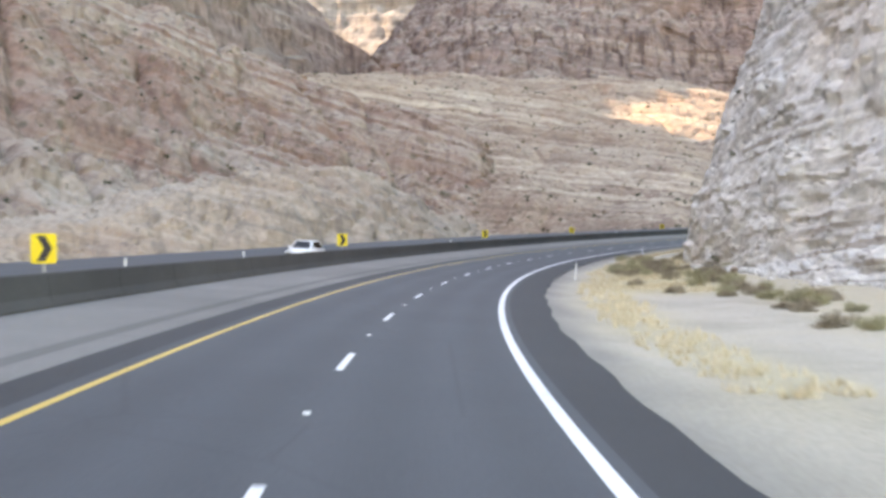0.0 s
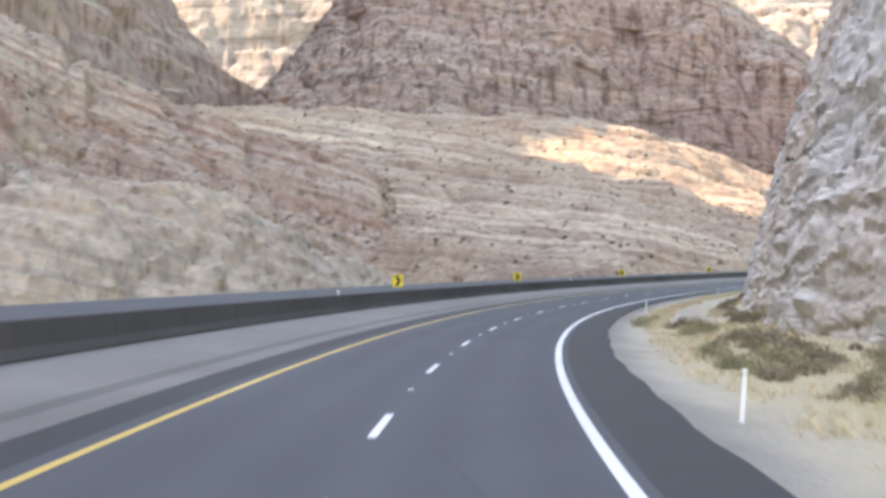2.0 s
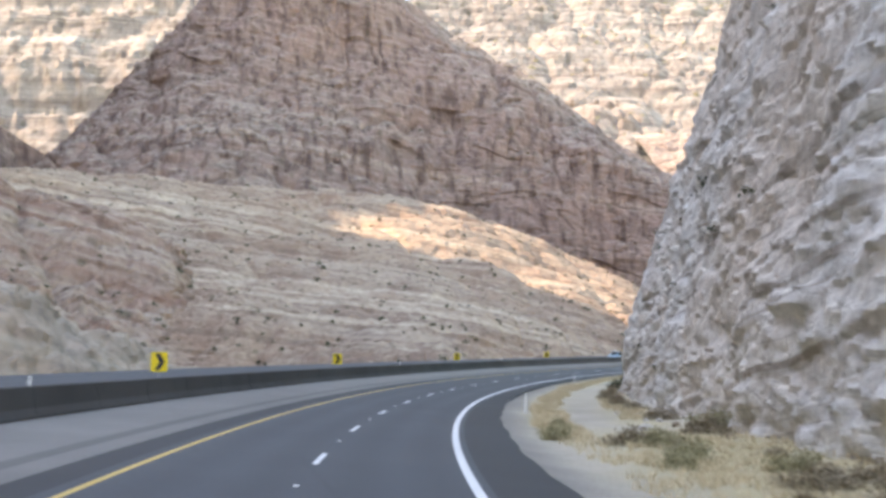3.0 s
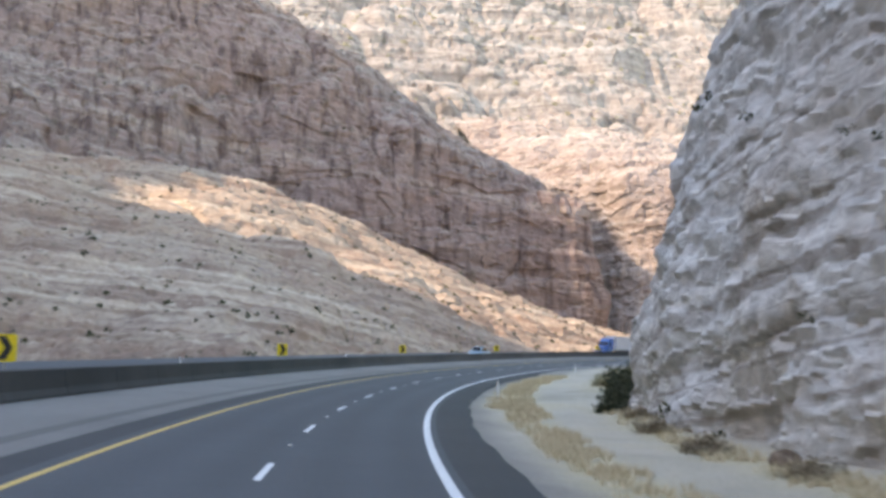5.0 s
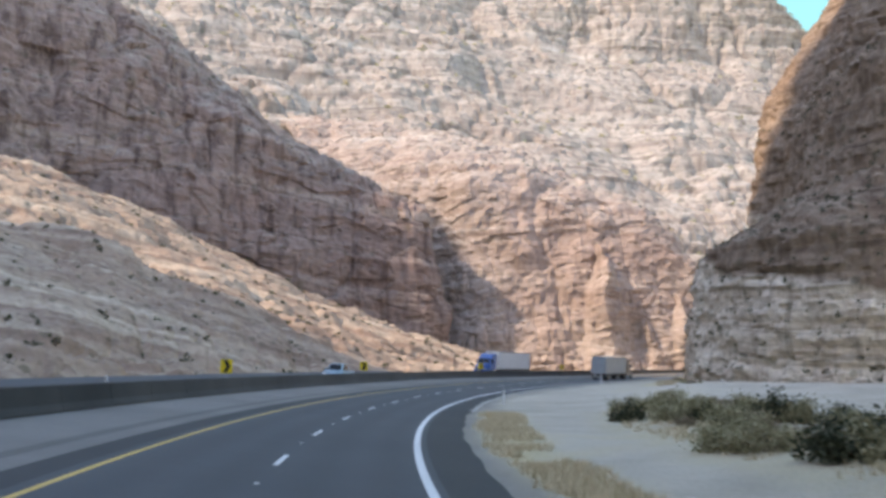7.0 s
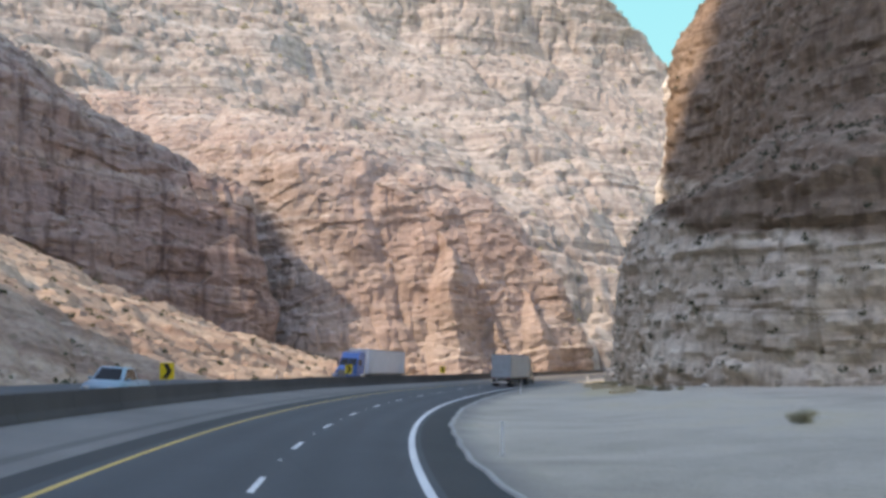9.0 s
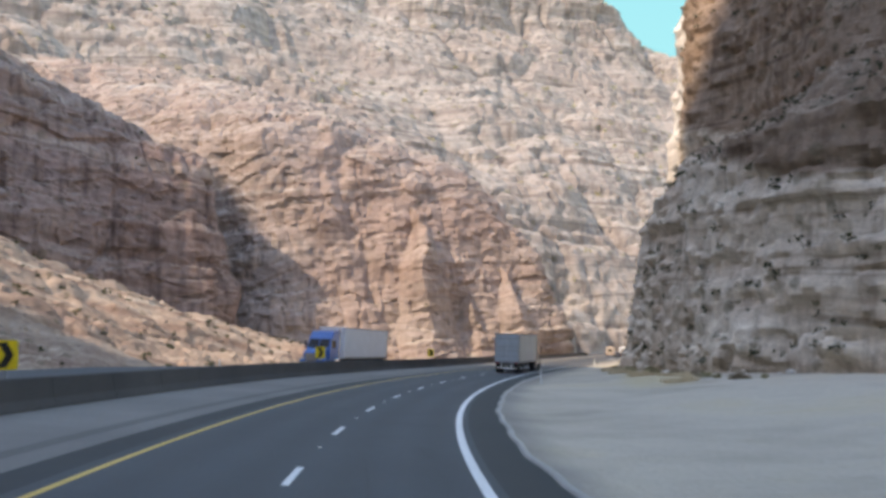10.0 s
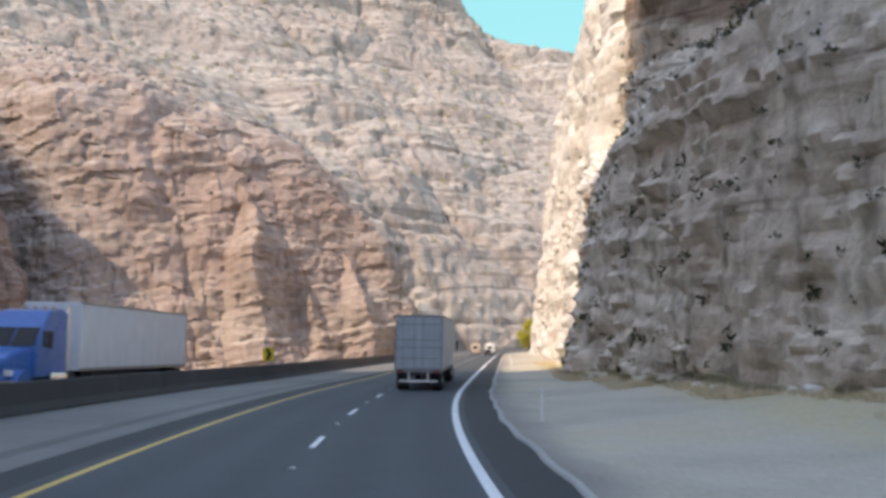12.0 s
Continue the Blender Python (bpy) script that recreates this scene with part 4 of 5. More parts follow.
def trailer(root, length, width, z0, z1, mat_side, mat_back, ribs):
    """A box trailer from y=0 (rear) to y=length."""
    h = width / 2
    body = box_part("trailer_body", (-h, h, 0.04, length, z0, z1), mat_side, root, "", 0.04)
    for sgn in (-1, 1):
        box_part("side_rail", (sgn * h - 0.015, sgn * h + 0.015, 0.03, length, z0 - 0.02, z0 + 0.12), M_STEEL, root, "", 0.0)
        box_part("top_rail", (sgn * h - 0.012, sgn * h + 0.012, 0.03, length, z1 - 0.1, z1 + 0.01), M_STEEL, root, "", 0.0)
        y = 1.2
        while y < length - 0.5:
            box_part("side_post", (sgn * h - 0.008, sgn * h + 0.008, y, y + 0.03, z0 + 0.12, z1 - 0.1), mat_side, body, "", 0.0)
            y += 1.2
    for sgn in (-1, 1):
        door = box_part("rear_door", (min(0.012 * sgn, sgn * (h - 0.07)), max(0.012 * sgn, sgn * (h - 0.07)), -0.01, 0.05, z0 + 0.14, z1 - 0.12), mat_back, root, "", 0.0)
        for zz in ribs:
            box_part("door_strip", (min(0.03 * sgn, sgn * (h - 0.1)), max(0.03 * sgn, sgn * (h - 0.1)), -0.022, -0.009, zz - 0.03, zz + 0.03), M_STEEL, door, "", 0.0)
        for xx in (0.25, 0.85):
            bm = bmesh.new()
            add_cyl(bm, (sgn * xx, -0.035, (z0 + z1) / 2), (0, 0, 1), 0.016, z1 - z0 - 0.3, 8)
            part("lock_rod", bm, M_STEEL, door)
        for zz in np.linspace(z0 + 0.4, z1 - 0.4, 4):
            box_part("hinge", (sgn * (h - 0.12) - 0.06, sgn * (h - 0.12) + 0.06, -0.03, -0.009, zz - 0.03, zz + 0.03), M_STEEL, door, "", 0.0)
    bm = bmesh.new()
    add_box(bm, -h, -h + 0.07, -0.02, 0.05, z0, z1)
    add_box(bm, h - 0.07, h, -0.02, 0.05, z0, z1)
    add_box(bm, -h, h, -0.02, 0.05, z1 - 0.12, z1 + 0.005)
    add_box(bm, -h, h, -0.03, 0.05, z0 - 0.1, z0 + 0.14)
    part("rear_frame", bm, M_STEEL, root)
    # underride guard
    bm = bmesh.new()
    for sgn in (-1, 1):
        add_box(bm, sgn * 0.52 - 0.05, sgn * 0.52 + 0.05, -0.02, 0.06, 0.5, z0 - 0.08)
    add_box(bm, -1.05, 1.05, -0.03, 0.07, 0.46, 0.58, 0.015)
    part("underride_guard", bm, M_POST, root, "white painted bumper guard")
    for sgn in (-1, 1):
        box_part("tail_light", (sgn * 1.0 - 0.16, sgn * 1.0 + 0.16, -0.045, -0.02, z0 - 0.07, z0 + 0.03), M_RED, root, "red tail light", 0.01)
        box_part("mud_flap", (sgn * 0.92 - 0.3, sgn * 0.92 + 0.3, 0.55, 0.565, 0.22, z0 - 0.1), M_BLACK, root, "", 0.0)
    bm = bmesh.new()
    for xx in (-0.45, 0.45):
        add_box(bm, xx - 0.06, xx + 0.06, 0.1, length - 0.5, z0 - 0.35, z0 - 0.02)
    for yy in (1.3, 2.55):
        add_box(bm, -0.85, 0.85, yy - 0.07, yy + 0.07, 0.42, 0.56)
    part("chassis", bm, M_DARK, root)
    for yy in (1.3, 2.55):
        for sgn in (-1, 1):
            wheel(root, sgn * 0.98, yy, 0.5, 0.52)
    box_part("landing_gear", (-0.7, -0.58, length - 3.0, length - 2.88, 0.3, z0), M_STEEL, root, "", 0.01)
    box_part("landing_gear", (0.58, 0.7, length - 3.0, length - 2.88, 0.3, z0), M_STEEL, root, "", 0.01)


def tractor(root, y0, mat_cab, sleeper=True):
    """A conventional tractor whose back stands at y0, facing +y."""
    cab_y0, cab_y1 = y0 + 1.6, y0 + (4.6 if sleeper else 3.4)
    bm = bmesh.new()
    prof = [(cab_y0, 0.9), (cab_y0, 3.55), (cab_y0 + 0.5, 3.75), (cab_y1 - 1.3, 3.6), (cab_y1 - 0.75, 2.95), (cab_y1 - 0.05, 2.05), (cab_y1, 0.9)]
    left = [bm.verts.new((-1.12, y, z)) for y, z in prof]
    right = [bm.verts.new((1.12, y, z)) for y, z in prof]
    bm.faces.new(left)
    bm.faces.new(right[::-1])
    for i in range(len(prof)):
        j = (i + 1) % len(prof)
        bm.faces.new((left[i], right[i], right[j], left[j]))
    bmesh.ops.recalc_face_normals(bm, faces=bm.faces)
    bmesh.ops.bevel(bm, geom=list(bm.edges), offset=0.06, segments=2, affect="EDGES")
    cab = part("cab", bm, mat_cab, root)
    # bonnet
    bm = bmesh.new()
    prof = [(cab_y1 - 0.1, 0.75), (cab_y1 - 0.1, 2.1), (cab_y1 + 1.4, 1.85), (cab_y1 + 1.75, 1.6), (cab_y1 + 1.8, 0.75)]
    left = [bm.verts.new((-0.78 if y > cab_y1 + 1 else -0.95, y, z)) for y, z in prof]
    right = [bm.verts.new((0.78 if y > cab_y1 + 1 else 0.95, y, z)) for y, z in prof]
    bm.faces.new(left)
    bm.faces.new(right[::-1])
    for i in range(len(prof)):
        j = (i + 1) % len(prof)
        bm.faces.new((left[i], right[i], right[j], left[j]))
    bmesh.ops.recalc_face_normals(bm, faces=bm.faces)
    bmesh.ops.bevel(bm, geom=list(bm.edges), offset=0.08, segments=2, affect="EDGES")
    part("bonnet", bm, mat_cab, root)
    box_part("grille", (-0.55, 0.55, cab_y1 + 1.72, cab_y1 + 1.84, 0.85, 1.6), M_CHROME, root, "chrome grille")
    box_part("bumper", (-1.18, 1.18, cab_y1 + 1.7, cab_y1 + 2.0, 0.38, 0.82), M_CHROME, root, "chrome bumper", 0.05)
    # windscreen on the slope between roof and bonnet
    bm = bmesh.new()
    a, c = Vector((0, cab_y1 - 0.70, 2.90)), Vector((0, cab_y1 - 0.10, 2.14))
    n = Vector((0, 0.76, 0.6)).normalized() * 0.02
    vs = [bm.verts.new(Vector((x, q.y, q.z)) + n) for x, q in ((-0.98, a), (-0.03, a), (-0.03, c), (-1.03, c))]
    bm.faces.new(vs)
    vs = [bm.verts.new(Vector((x, q.y, q.z)) + n) for x, q in ((0.03, a), (0.98, a), (1.03, c), (0.03, c))]
    bm.faces.new(vs)
    bmesh.ops.solidify(bm, geom=list(bm.faces), thickness=0.02)
    part("windscreen", bm, M_GLASS, root)
    for sgn in (-1, 1):
        box_part("door_window", (sgn * 1.125 - 0.012, sgn * 1.125 + 0.012, cab_y1 - 1.35, cab_y1 - 0.62, 2.12, 2.78), M_GLASS, root, "", 0.0)
        box_part("headlight", (sgn * 0.85 - 0.16, sgn * 0.85 + 0.16, cab_y1 + 1.55, cab_y1 + 1.72, 1.0, 1.22), M_REFLECT, root, "", 0.03)
        box_part("mirror", (sgn * 1.42 - 0.09, sgn * 1.42 + 0.09, cab_y1 - 0.75, cab_y1 - 0.62, 2.05, 2.75), M_DARK, root, "", 0.03)
        box_part("mirror_arm", (min(sgn * 1.12, sgn * 1.4), max(sgn * 1.12, sgn * 1.4), cab_y1 - 0.7, cab_y1 - 0.66, 2.36, 2.40), M_CHROME, root, "", 0.0)
        bm = bmesh.new()
        bmesh.ops.create_cone(bm, cap_ends=True, segments=20, radius1=0.66, radius2=0.66, depth=0.42, matrix=Matrix.Translation((sgn * 0.98, cab_y1 + 0.95, 0.56)) @ Matrix.Rotation(radians(90), 4, "Y"))
        bmesh.ops.bisect_plane(bm, geom=list(bm.verts) + list(bm.edges) + list(bm.faces), plane_co=(0, 0, 0.62), plane_no=(0, 0, -1), clear_outer=True)
        part("mudguard", bm, mat_cab, root)
        bm = bmesh.new()
        add_cyl(bm, (sgn * 1.02, cab_y0 - 0.25, 2.3), (0, 0, 1), 0.075, 3.2, 14)
        part("exhaust_pipe", bm, M_CHROME, root)
        bm = bmesh.new()
        add_cyl(bm, (sgn * 0.98, cab_y0 + 1.0, 0.8), (0, 1, 0), 0.32, 1.5, 20)
        part("fuel_tank", bm, M_CHROME, root)
        wheel(root, sgn * 0.98, cab_y1 + 0.95, 0.52, 0.32)
        for yy in (y0 - 0.2, y0 + 1.05):
            wheel(root, sgn * 0.94, yy, 0.52, 0.56)
    bm = bmesh.new()
    for xx in (-0.42, 0.42):
        add_box(bm, xx - 0.05, xx + 0.05, y0 - 0.9, cab_y1 + 1.6, 0.62, 0.92)
    part("chassis", bm, M_DARK, root)
    for xx in (-0.8, -0.4, 0, 0.4, 0.8):
        box_part("marker_light", (xx - 0.06, xx + 0.06, cab_y0 + 0.7, cab_y0 + 0.8, 3.72, 3.80), M_AMBER, cab, "amber marker light", 0.01)


M_TRAILER_SIDE = plain("dusty_cream_paint", (0.78, 0.76, 0.70), 0.6, 0.0, 0.1, 1.2)
M_TRAILER_BACK = plain("blue_grey_door_paint", (0.46, 0.53, 0.56), 0.55, 0.0, 0.1, 1.5)
M_TRAILER_WHITE = plain("white_trailer_paint", (0.74, 0.75, 0.77), 0.45, 0.0, 0.05, 1.0)
M_CAB_BLUE = plain("blue_truck_paint", (0.03, 0.15, 0.42), 0.3, 0.0, 0.08, 2.0)
M_CAB_DARK = plain("dark_truck_paint", (0.06, 0.06, 0.07), 0.35, 0.0, 0.08, 2.0)

semi = tagged(new("semi_truck"), "grey box semi trailer with blue grey rear doors", "truck")
semi.matrix_world = road_pose(381.0, 1.5, 0.004)
trailer(semi, 14.6, 2.6, 1.08, 4.12, M_TRAILER_SIDE, M_TRAILER_BACK, (1.75, 2.35, 2.75, 3.6))
tractor(semi, 14.0, M_CAB_DARK)

blue = tagged(new("blue_semi_truck"), "blue conventional tractor pulling a white box trailer behind the barrier", "truck")
blue.matrix_world = road_pose(384.0, -13.6, -0.006) @ Matrix.Rotation(math.pi, 4, "Z")
trailer(blue, 15.2, 2.6, 1.1, 4.1, M_TRAILER_WHITE, M_TRAILER_WHITE, (1.9, 3.2))
tractor(blue, 14.6, M_CAB_BLUE)


def car(name, label, m, paint, length=4.7, width=1.85, height=1.5, pickup=False):
    root = tagged(new(name), label, "car")
    root.matrix_world = m
    h = width / 2
    body_z = 0.92 if not pickup else 1.1
    bm = bmesh.new()
    prof = [(0.0, 0.35), (-0.02, 0.75), (0.1, body_z), (length - 1.2, body_z), (length - 0.15, body_z - 0.18), (length, 0.6), (length - 0.05, 0.35)]
    left = [bm.verts.new((-h, y, z)) for y, z in prof]
    right = [bm.verts.new((h, y, z)) for y, z in prof]
    bm.faces.new(left)
    bm.faces.new(right[::-1])
    for i in range(len(prof)):
        j = (i + 1) % len(prof)
        bm.faces.new((left[i], right[i], right[j], left[j]))
    bmesh.ops.recalc_face_normals(bm, faces=bm.faces)
    bmesh.ops.bevel(bm, geom=list(bm.edges), offset=0.09, segments=3, affect="EDGES")
    part("body", bm, paint, root, smooth=True)
    y0, y1 = (1.9, length - 1.5) if pickup else (0.5, length - 1.35)
    bm = bmesh.new()
    base = [(-h + 0.08, y0, body_z - 0.05), (h - 0.08, y0, body_z - 0.05), (h - 0.08, y1 + 0.4, body_z - 0.05), (-h + 0.08, y1 + 0.4, body_z - 0.05)]
    roof = [(-h + 0.25, y0 + 0.35, height), (h - 0.25, y0 + 0.35, height), (h - 0.25, y1 - 0.45, height), (-h + 0.25, y1 - 0.45, height)]
    vb, vr = [bm.verts.new(v) for v in base], [bm.verts.new(v) for v in roof]
    bm.faces.new(vr)
    for i in range(4):
        bm.faces.new((vb[i], vb[(i + 1) % 4], vr[(i + 1) % 4], vr[i]))
    bmesh.ops.recalc_face_normals(bm, faces=bm.faces)
    bmesh.ops.bevel(bm, geom=[e for e in bm.edges if len(e.link_faces) == 2], offset=0.07, segments=2, affect="EDGES")
    cabin = part("cabin", bm, paint, root, smooth=True)
    # panes lie just outside the cabin's sloped sides
    for i, nm in ((0, "rear_window"), (1, "side_window"), (2, "windscreen"), (3, "side_window")):
        a, b = Vector(base[i]), Vector(base[(i + 1) % 4])
        c, d = Vector(roof[(i + 1) % 4]), Vector(roof[i])
        mid = (a + b + c + d) / 4
        n = (b - a).cross(d - a).normalized()
        if n.dot(mid - Vector((0, (y0 + y1) / 2, body_z))) < 0:
            n = -n
        bm = bmesh.new()
        f = bm.faces.new([bm.verts.new(mid + (q - mid) * 0.82 + n * 0.012) for q in (a, b, c, d)])
        bmesh.ops.solidify(bm, geom=[f], thickness=0.01)
        part(nm, bm, M_GLASS, cabin)
    for sgn in (-1, 1):
        for yy in (0.85, length - 0.95):
            wheel(root, sgn * (h - 0.12), yy, 0.36, 0.24)
        box_part("headlight", (sgn * (h - 0.3) - 0.16, sgn * (h - 0.3) + 0.16, length - 0.08, length + 0.012, 0.62, 0.78), M_REFLECT, root, "", 0.02)
        box_part("tail_light", (sgn * (h - 0.2) - 0.12, sgn * (h - 0.2) + 0.12, -0.03, 0.03, 0.68, 0.86), M_RED, root, "red tail light", 0.02)
        box_part("wing_mirror", (sgn * (h + 0.1) - 0.09, sgn * (h + 0.1) + 0.09, y1 - 0.15, y1, body_z - 0.02, body_z + 0.14), paint, root, "", 0.02)
    box_part("bumper", (-h + 0.05, h - 0.05, length - 0.1, length + 0.05, 0.36, 0.56), M_DARK, root, "", 0.03)
    return root


M_CAR_WHITE = plain("white_car_paint", (0.75, 0.76, 0.77), 0.3, 0.0, 0.04, 2.0)
M_CAR_BLUE = plain("pale_blue_car_paint", (0.22, 0.36, 0.45), 0.3, 0.0, 0.06, 2.0)
turn = Matrix.Rotation(math.pi, 4, "Z")
car("white_car", "white saloon car coming along the opposite carriageway", road_pose(82.0, -13.6, -0.006) @ turn, M_CAR_WHITE, 4.7, 1.85, 1.5)
car("blue_pickup", "pale blue pickup coming along the opposite carriageway", road_pose(305.5, -13.2, -0.006) @ turn, M_CAR_BLUE, 5.6, 1.95, 1.8, True)
car("dark_car", "dark car driving far ahead on the highway", road_pose(585.0, 1.9, 0.004), M_CAB_DARK, 4.6, 1.85, 1.5)


def camper(name, label, m, mat, length, height):
    root = tagged(new(name), label, "camper")
    root.matrix_world = m
    box_part("body", (-1.22, 1.22, 0, length, 0.55, height), mat, root, "", 0.12)
    box_part("rear_window", (-0.55, 0.55, -0.02, 0.03, 1.6, 2.3), M_GLASS, root, "", 0.02)
    box_part("bumper", (-1.15, 1.15, -0.12, 0.02, 0.45, 0.62), M_DARK, root, "", 0.02)
    box_part("roof_unit", (-0.4, 0.4, length * 0.4, length * 0.4 + 0.9, height - 0.02, height + 0.28), mat, root, "", 0.05)
    for sgn in (-1, 1):
        box_part("tail_light", (sgn * 1.0 - 0.1, sgn * 1.0 + 0.1, -0.03, 0.02, 0.75, 1.1), M_RED, root, "red tail light", 0.02)
        box_part("side_window", (sgn * 1.22 - 0.015, sgn * 1.22 + 0.015, length * 0.3, length * 0.3 + 1.2, 1.5, 2.2), M_GLASS, root, "", 0.0)
        wheel(root, sgn * 1.0, length * 0.35, 0.38, 0.25)
        wheel(root, sgn * 1.0, length * 0.8, 0.38, 0.25)
    return root


camper("camper_trailer", "white camper trailer far ahead with a dark rear window", road_pose(612.0, 1.9, 0.004), M_CAR_WHITE, 7.5, 3.1)
camper("box_van", "pale tan box van far ahead in the inner lane", road_pose(606.0, -1.9, 0.004), plain("tan_van_paint", (0.55, 0.45, 0.36), 0.5), 6.0, 3.0)


# ======== plants ========
def leaf_material(name, lo, hi):
    m, nt, b = material(name)
    info = nt.nodes.new("ShaderNodeNewGeometry")
    nt.links.new(ramp(nt, info.outputs["Random Per Island"], [(0.0, lo), (1.0, hi)]), b.inputs["Base Color"])
    b.inputs["Roughness"].default_value = 0.8
    return m


M_LEAF_DARK = leaf_material("dark_olive_leaves", (0.030, 0.036, 0.018), (0.075, 0.082, 0.038))
M_LEAF_OLIVE = leaf_material("olive_leaves", (0.25, 0.225, 0.13), (0.42, 0.37, 0.22))
M_LEAF_DRY = leaf_material("dry_brown_leaves", (0.20, 0.155, 0.105), (0.36, 0.28, 0.19))
M_STRAW = leaf_material("straw_grass", (0.54, 0.43, 0.27), (0.76, 0.63, 0.44))
M_LEAF_YELLOW = leaf_material("yellow_autumn_leaves", (0.30, 0.28, 0.02), (0.50, 0.46, 0.05))
M_TWIG = plain("grey_brown_bark", (0.14, 0.11, 0.085), 0.9, 0.0, 0.2, 8.0)


def soup(name, V, Q, mat):
    """One mesh out of loose quads or triangles."""
    me = bpy.data.meshes.new(name)
    me.from_pydata(V.reshape(-1, 3).tolist(), [], Q.tolist())
    me.materials.append(mat)
    return me


def leaves(rng, centres, size, up=0.3):
    """Small pointed leaves round the centres."""
    n = len(centres)
    d = rng.normal(size=(n, 3))
    d[:, 2] += up
    d /= np.linalg.norm(d, axis=1, keepdims=True)
    s = np.cross(d, rng.normal(size=(n, 3)))
    s /= np.linalg.norm(s, axis=1, keepdims=True) + 1e-9
    L = size * rng.uniform(0.6, 1.4, (n, 1))
    return np.stack([centres, centres + d * L * 0.5 + s * L * 0.28, centres + d * L, centres + d * L * 0.5 - s * L * 0.28], 1)


def crown_points(rng, n, clumps, rx, rz, z0):
    c = rng.normal(size=(clumps, 3))
    c /= np.linalg.norm(c, axis=1, keepdims=True)
    c *= rng.uniform(0.35, 0.95, (clumps, 1))
    c[:, 2] = np.abs(c[:, 2]) if z0 == 0 else c[:, 2]
    k = rng.integers(0, clumps, n)
    p = c[k] + rng.normal(size=(n, 3)) * 0.2
    p = p * np.array([rx, rx, rz]) + np.array([0, 0, z0])
    p[:, 2] = np.maximum(p[:, 2], 0.02)
    return p


def limbs(rng, tips, base, r):
    bm = bmesh.new()
    for t in tips:
        a, b = Vector(base), Vector(t)
        mid = (a + b) / 2 + Vector(rng.normal(size=3) * 0.08 * (b - a).length)
        for p, q, r0, r1 in ((a, mid, r, r * 0.65), (mid, b, r * 0.65, r * 0.2)):
            d = q - p
            if d.length > 1e-4:
                add_cyl(bm, (p + q) / 2, d.normalized(), r0, d.length, 6, r1)
    return bm


def shrub(name, label, seed, rx, rz, n, mat, leaf, group):
    rng = np.random.default_rng(seed)
    root = tagged(new(name), label, "shrub", group)
    pts = crown_points(rng, n, 16, rx, rz, 0)
    V = leaves(rng, pts, leaf)
    fol = new("foliage", soup("foliage", V, np.arange(n * 4).reshape(n, 4), mat))
    fol.parent = root
    part("stems", limbs(rng, pts[rng.integers(0, n, 12)] * 0.85, (0, 0, -0.1), 0.02 + rx * 0.012), M_TWIG, root)
    return root


SHRUBS = [
    shrub("dark_shrub", "dense dark olive shrub at the foot of the cliff", 1, 1.0, 1.0, 2600, M_LEAF_DARK, 0.13, "dark shrubs by the cliff"),
    shrub("olive_shrub", "rounded olive green desert shrub on dry ground", 2, 1.0, 0.9, 1800, M_LEAF_OLIVE, 0.11, "olive roadside shrubs"),
    shrub("dry_shrub", "dry brown leafless looking desert shrub", 3, 1.0, 0.75, 1500, M_LEAF_DRY, 0.12, "dry roadside shrubs"),
]
PLACES = [
    (0, 207, 15.5, 1.7), (0, 209.5, 18, 2.2), (0, 212, 16.4, 1.9), (0, 205, 17.5, 1.6), (0, 214, 20, 1.5), (0, 192.5, 12.9, 0.9), (0, 194.5, 13.8, 1.3),
    (1, 232, 15.6, 1.1), (1, 236, 17, 1.2), (1, 228, 16, 1.3), (1, 240, 18.5, 1.0), (1, 247, 20.5, 1.2), (1, 222, 17.5, 1.2), (1, 252, 19, 1.0), (1, 258, 20, 0.9), (0, 243, 21, 1.2), (0, 225, 20, 1.5),
    (1, 125.5, 7.9, 0.75), (1, 130, 15.2, 1.1), (1, 121, 11.4, 0.95), (2, 128, 14.6, 1.0), (2, 100.8, 13.6, 1.0), (1, 116.7, 11.4, 0.8), (1, 93, 10.0, 0.75), (1, 90.4, 10.5, 0.8), (2, 82, 11.2, 0.8),
    (1, 98, 10.0, 0.7), (2, 104, 12.6, 0.9), (2, 108, 14.0, 0.9), (1, 112, 13.2, 0.8), (2, 140, 14.4, 0.9), (2, 148, 14.0, 0.8), (2, 156, 13.6, 0.9), (2, 164, 13.3, 0.8), (2, 172, 13.0, 0.9), (2, 180, 13.0, 0.9), (2, 186, 13.4, 0.7),
    (2, 75, 14, 0.8), (2, 70, 11.5, 0.6), (1, 66, 15, 0.7), (2, 60, 13, 0.7), (1, 134, 8.6, 0.5), (2, 88, 14.6, 0.9), (2, 96, 16.0, 0.8), (1, 86, 12.6, 0.6), (2, 265, 22, 0.9), (1, 291, 21, 0.6),
    (2, 362, 18.2, 0.7), (1, 369, 17.4, 0.5), (2, 377, 16.2, 0.6), (2, 386, 14.8, 0.5), (1, 396, 13.6, 0.5), (2, 350, 22, 0.7), (1, 356, 20.2, 0.6)]
rng = np.random.default_rng(77)
PLACES += [(int(rng.choice([2, 2, 1])), s_b, float(np.interp(s_b, [30, 45, 60, 83, 100], [17.5, 17.5, 17, 15.8, 12.5])) + rng.normal() * 1.4, rng.uniform(0.4, 0.85)) for s_b in np.linspace(32, 100, 52)]
PLACES += [(int(rng.choice([0, 1, 1, 2])), s_b, rng.uniform(14.5, 23.5), rng.uniform(0.6, 1.25)) for s_b in np.linspace(218, 264, 46)]
PLACES += [(int(rng.choice([1, 2, 2, 2])), s_b, rng.uniform(10.0, 14.5), rng.uniform(0.45, 1.05)) for s_b in np.linspace(88, 128, 15)]
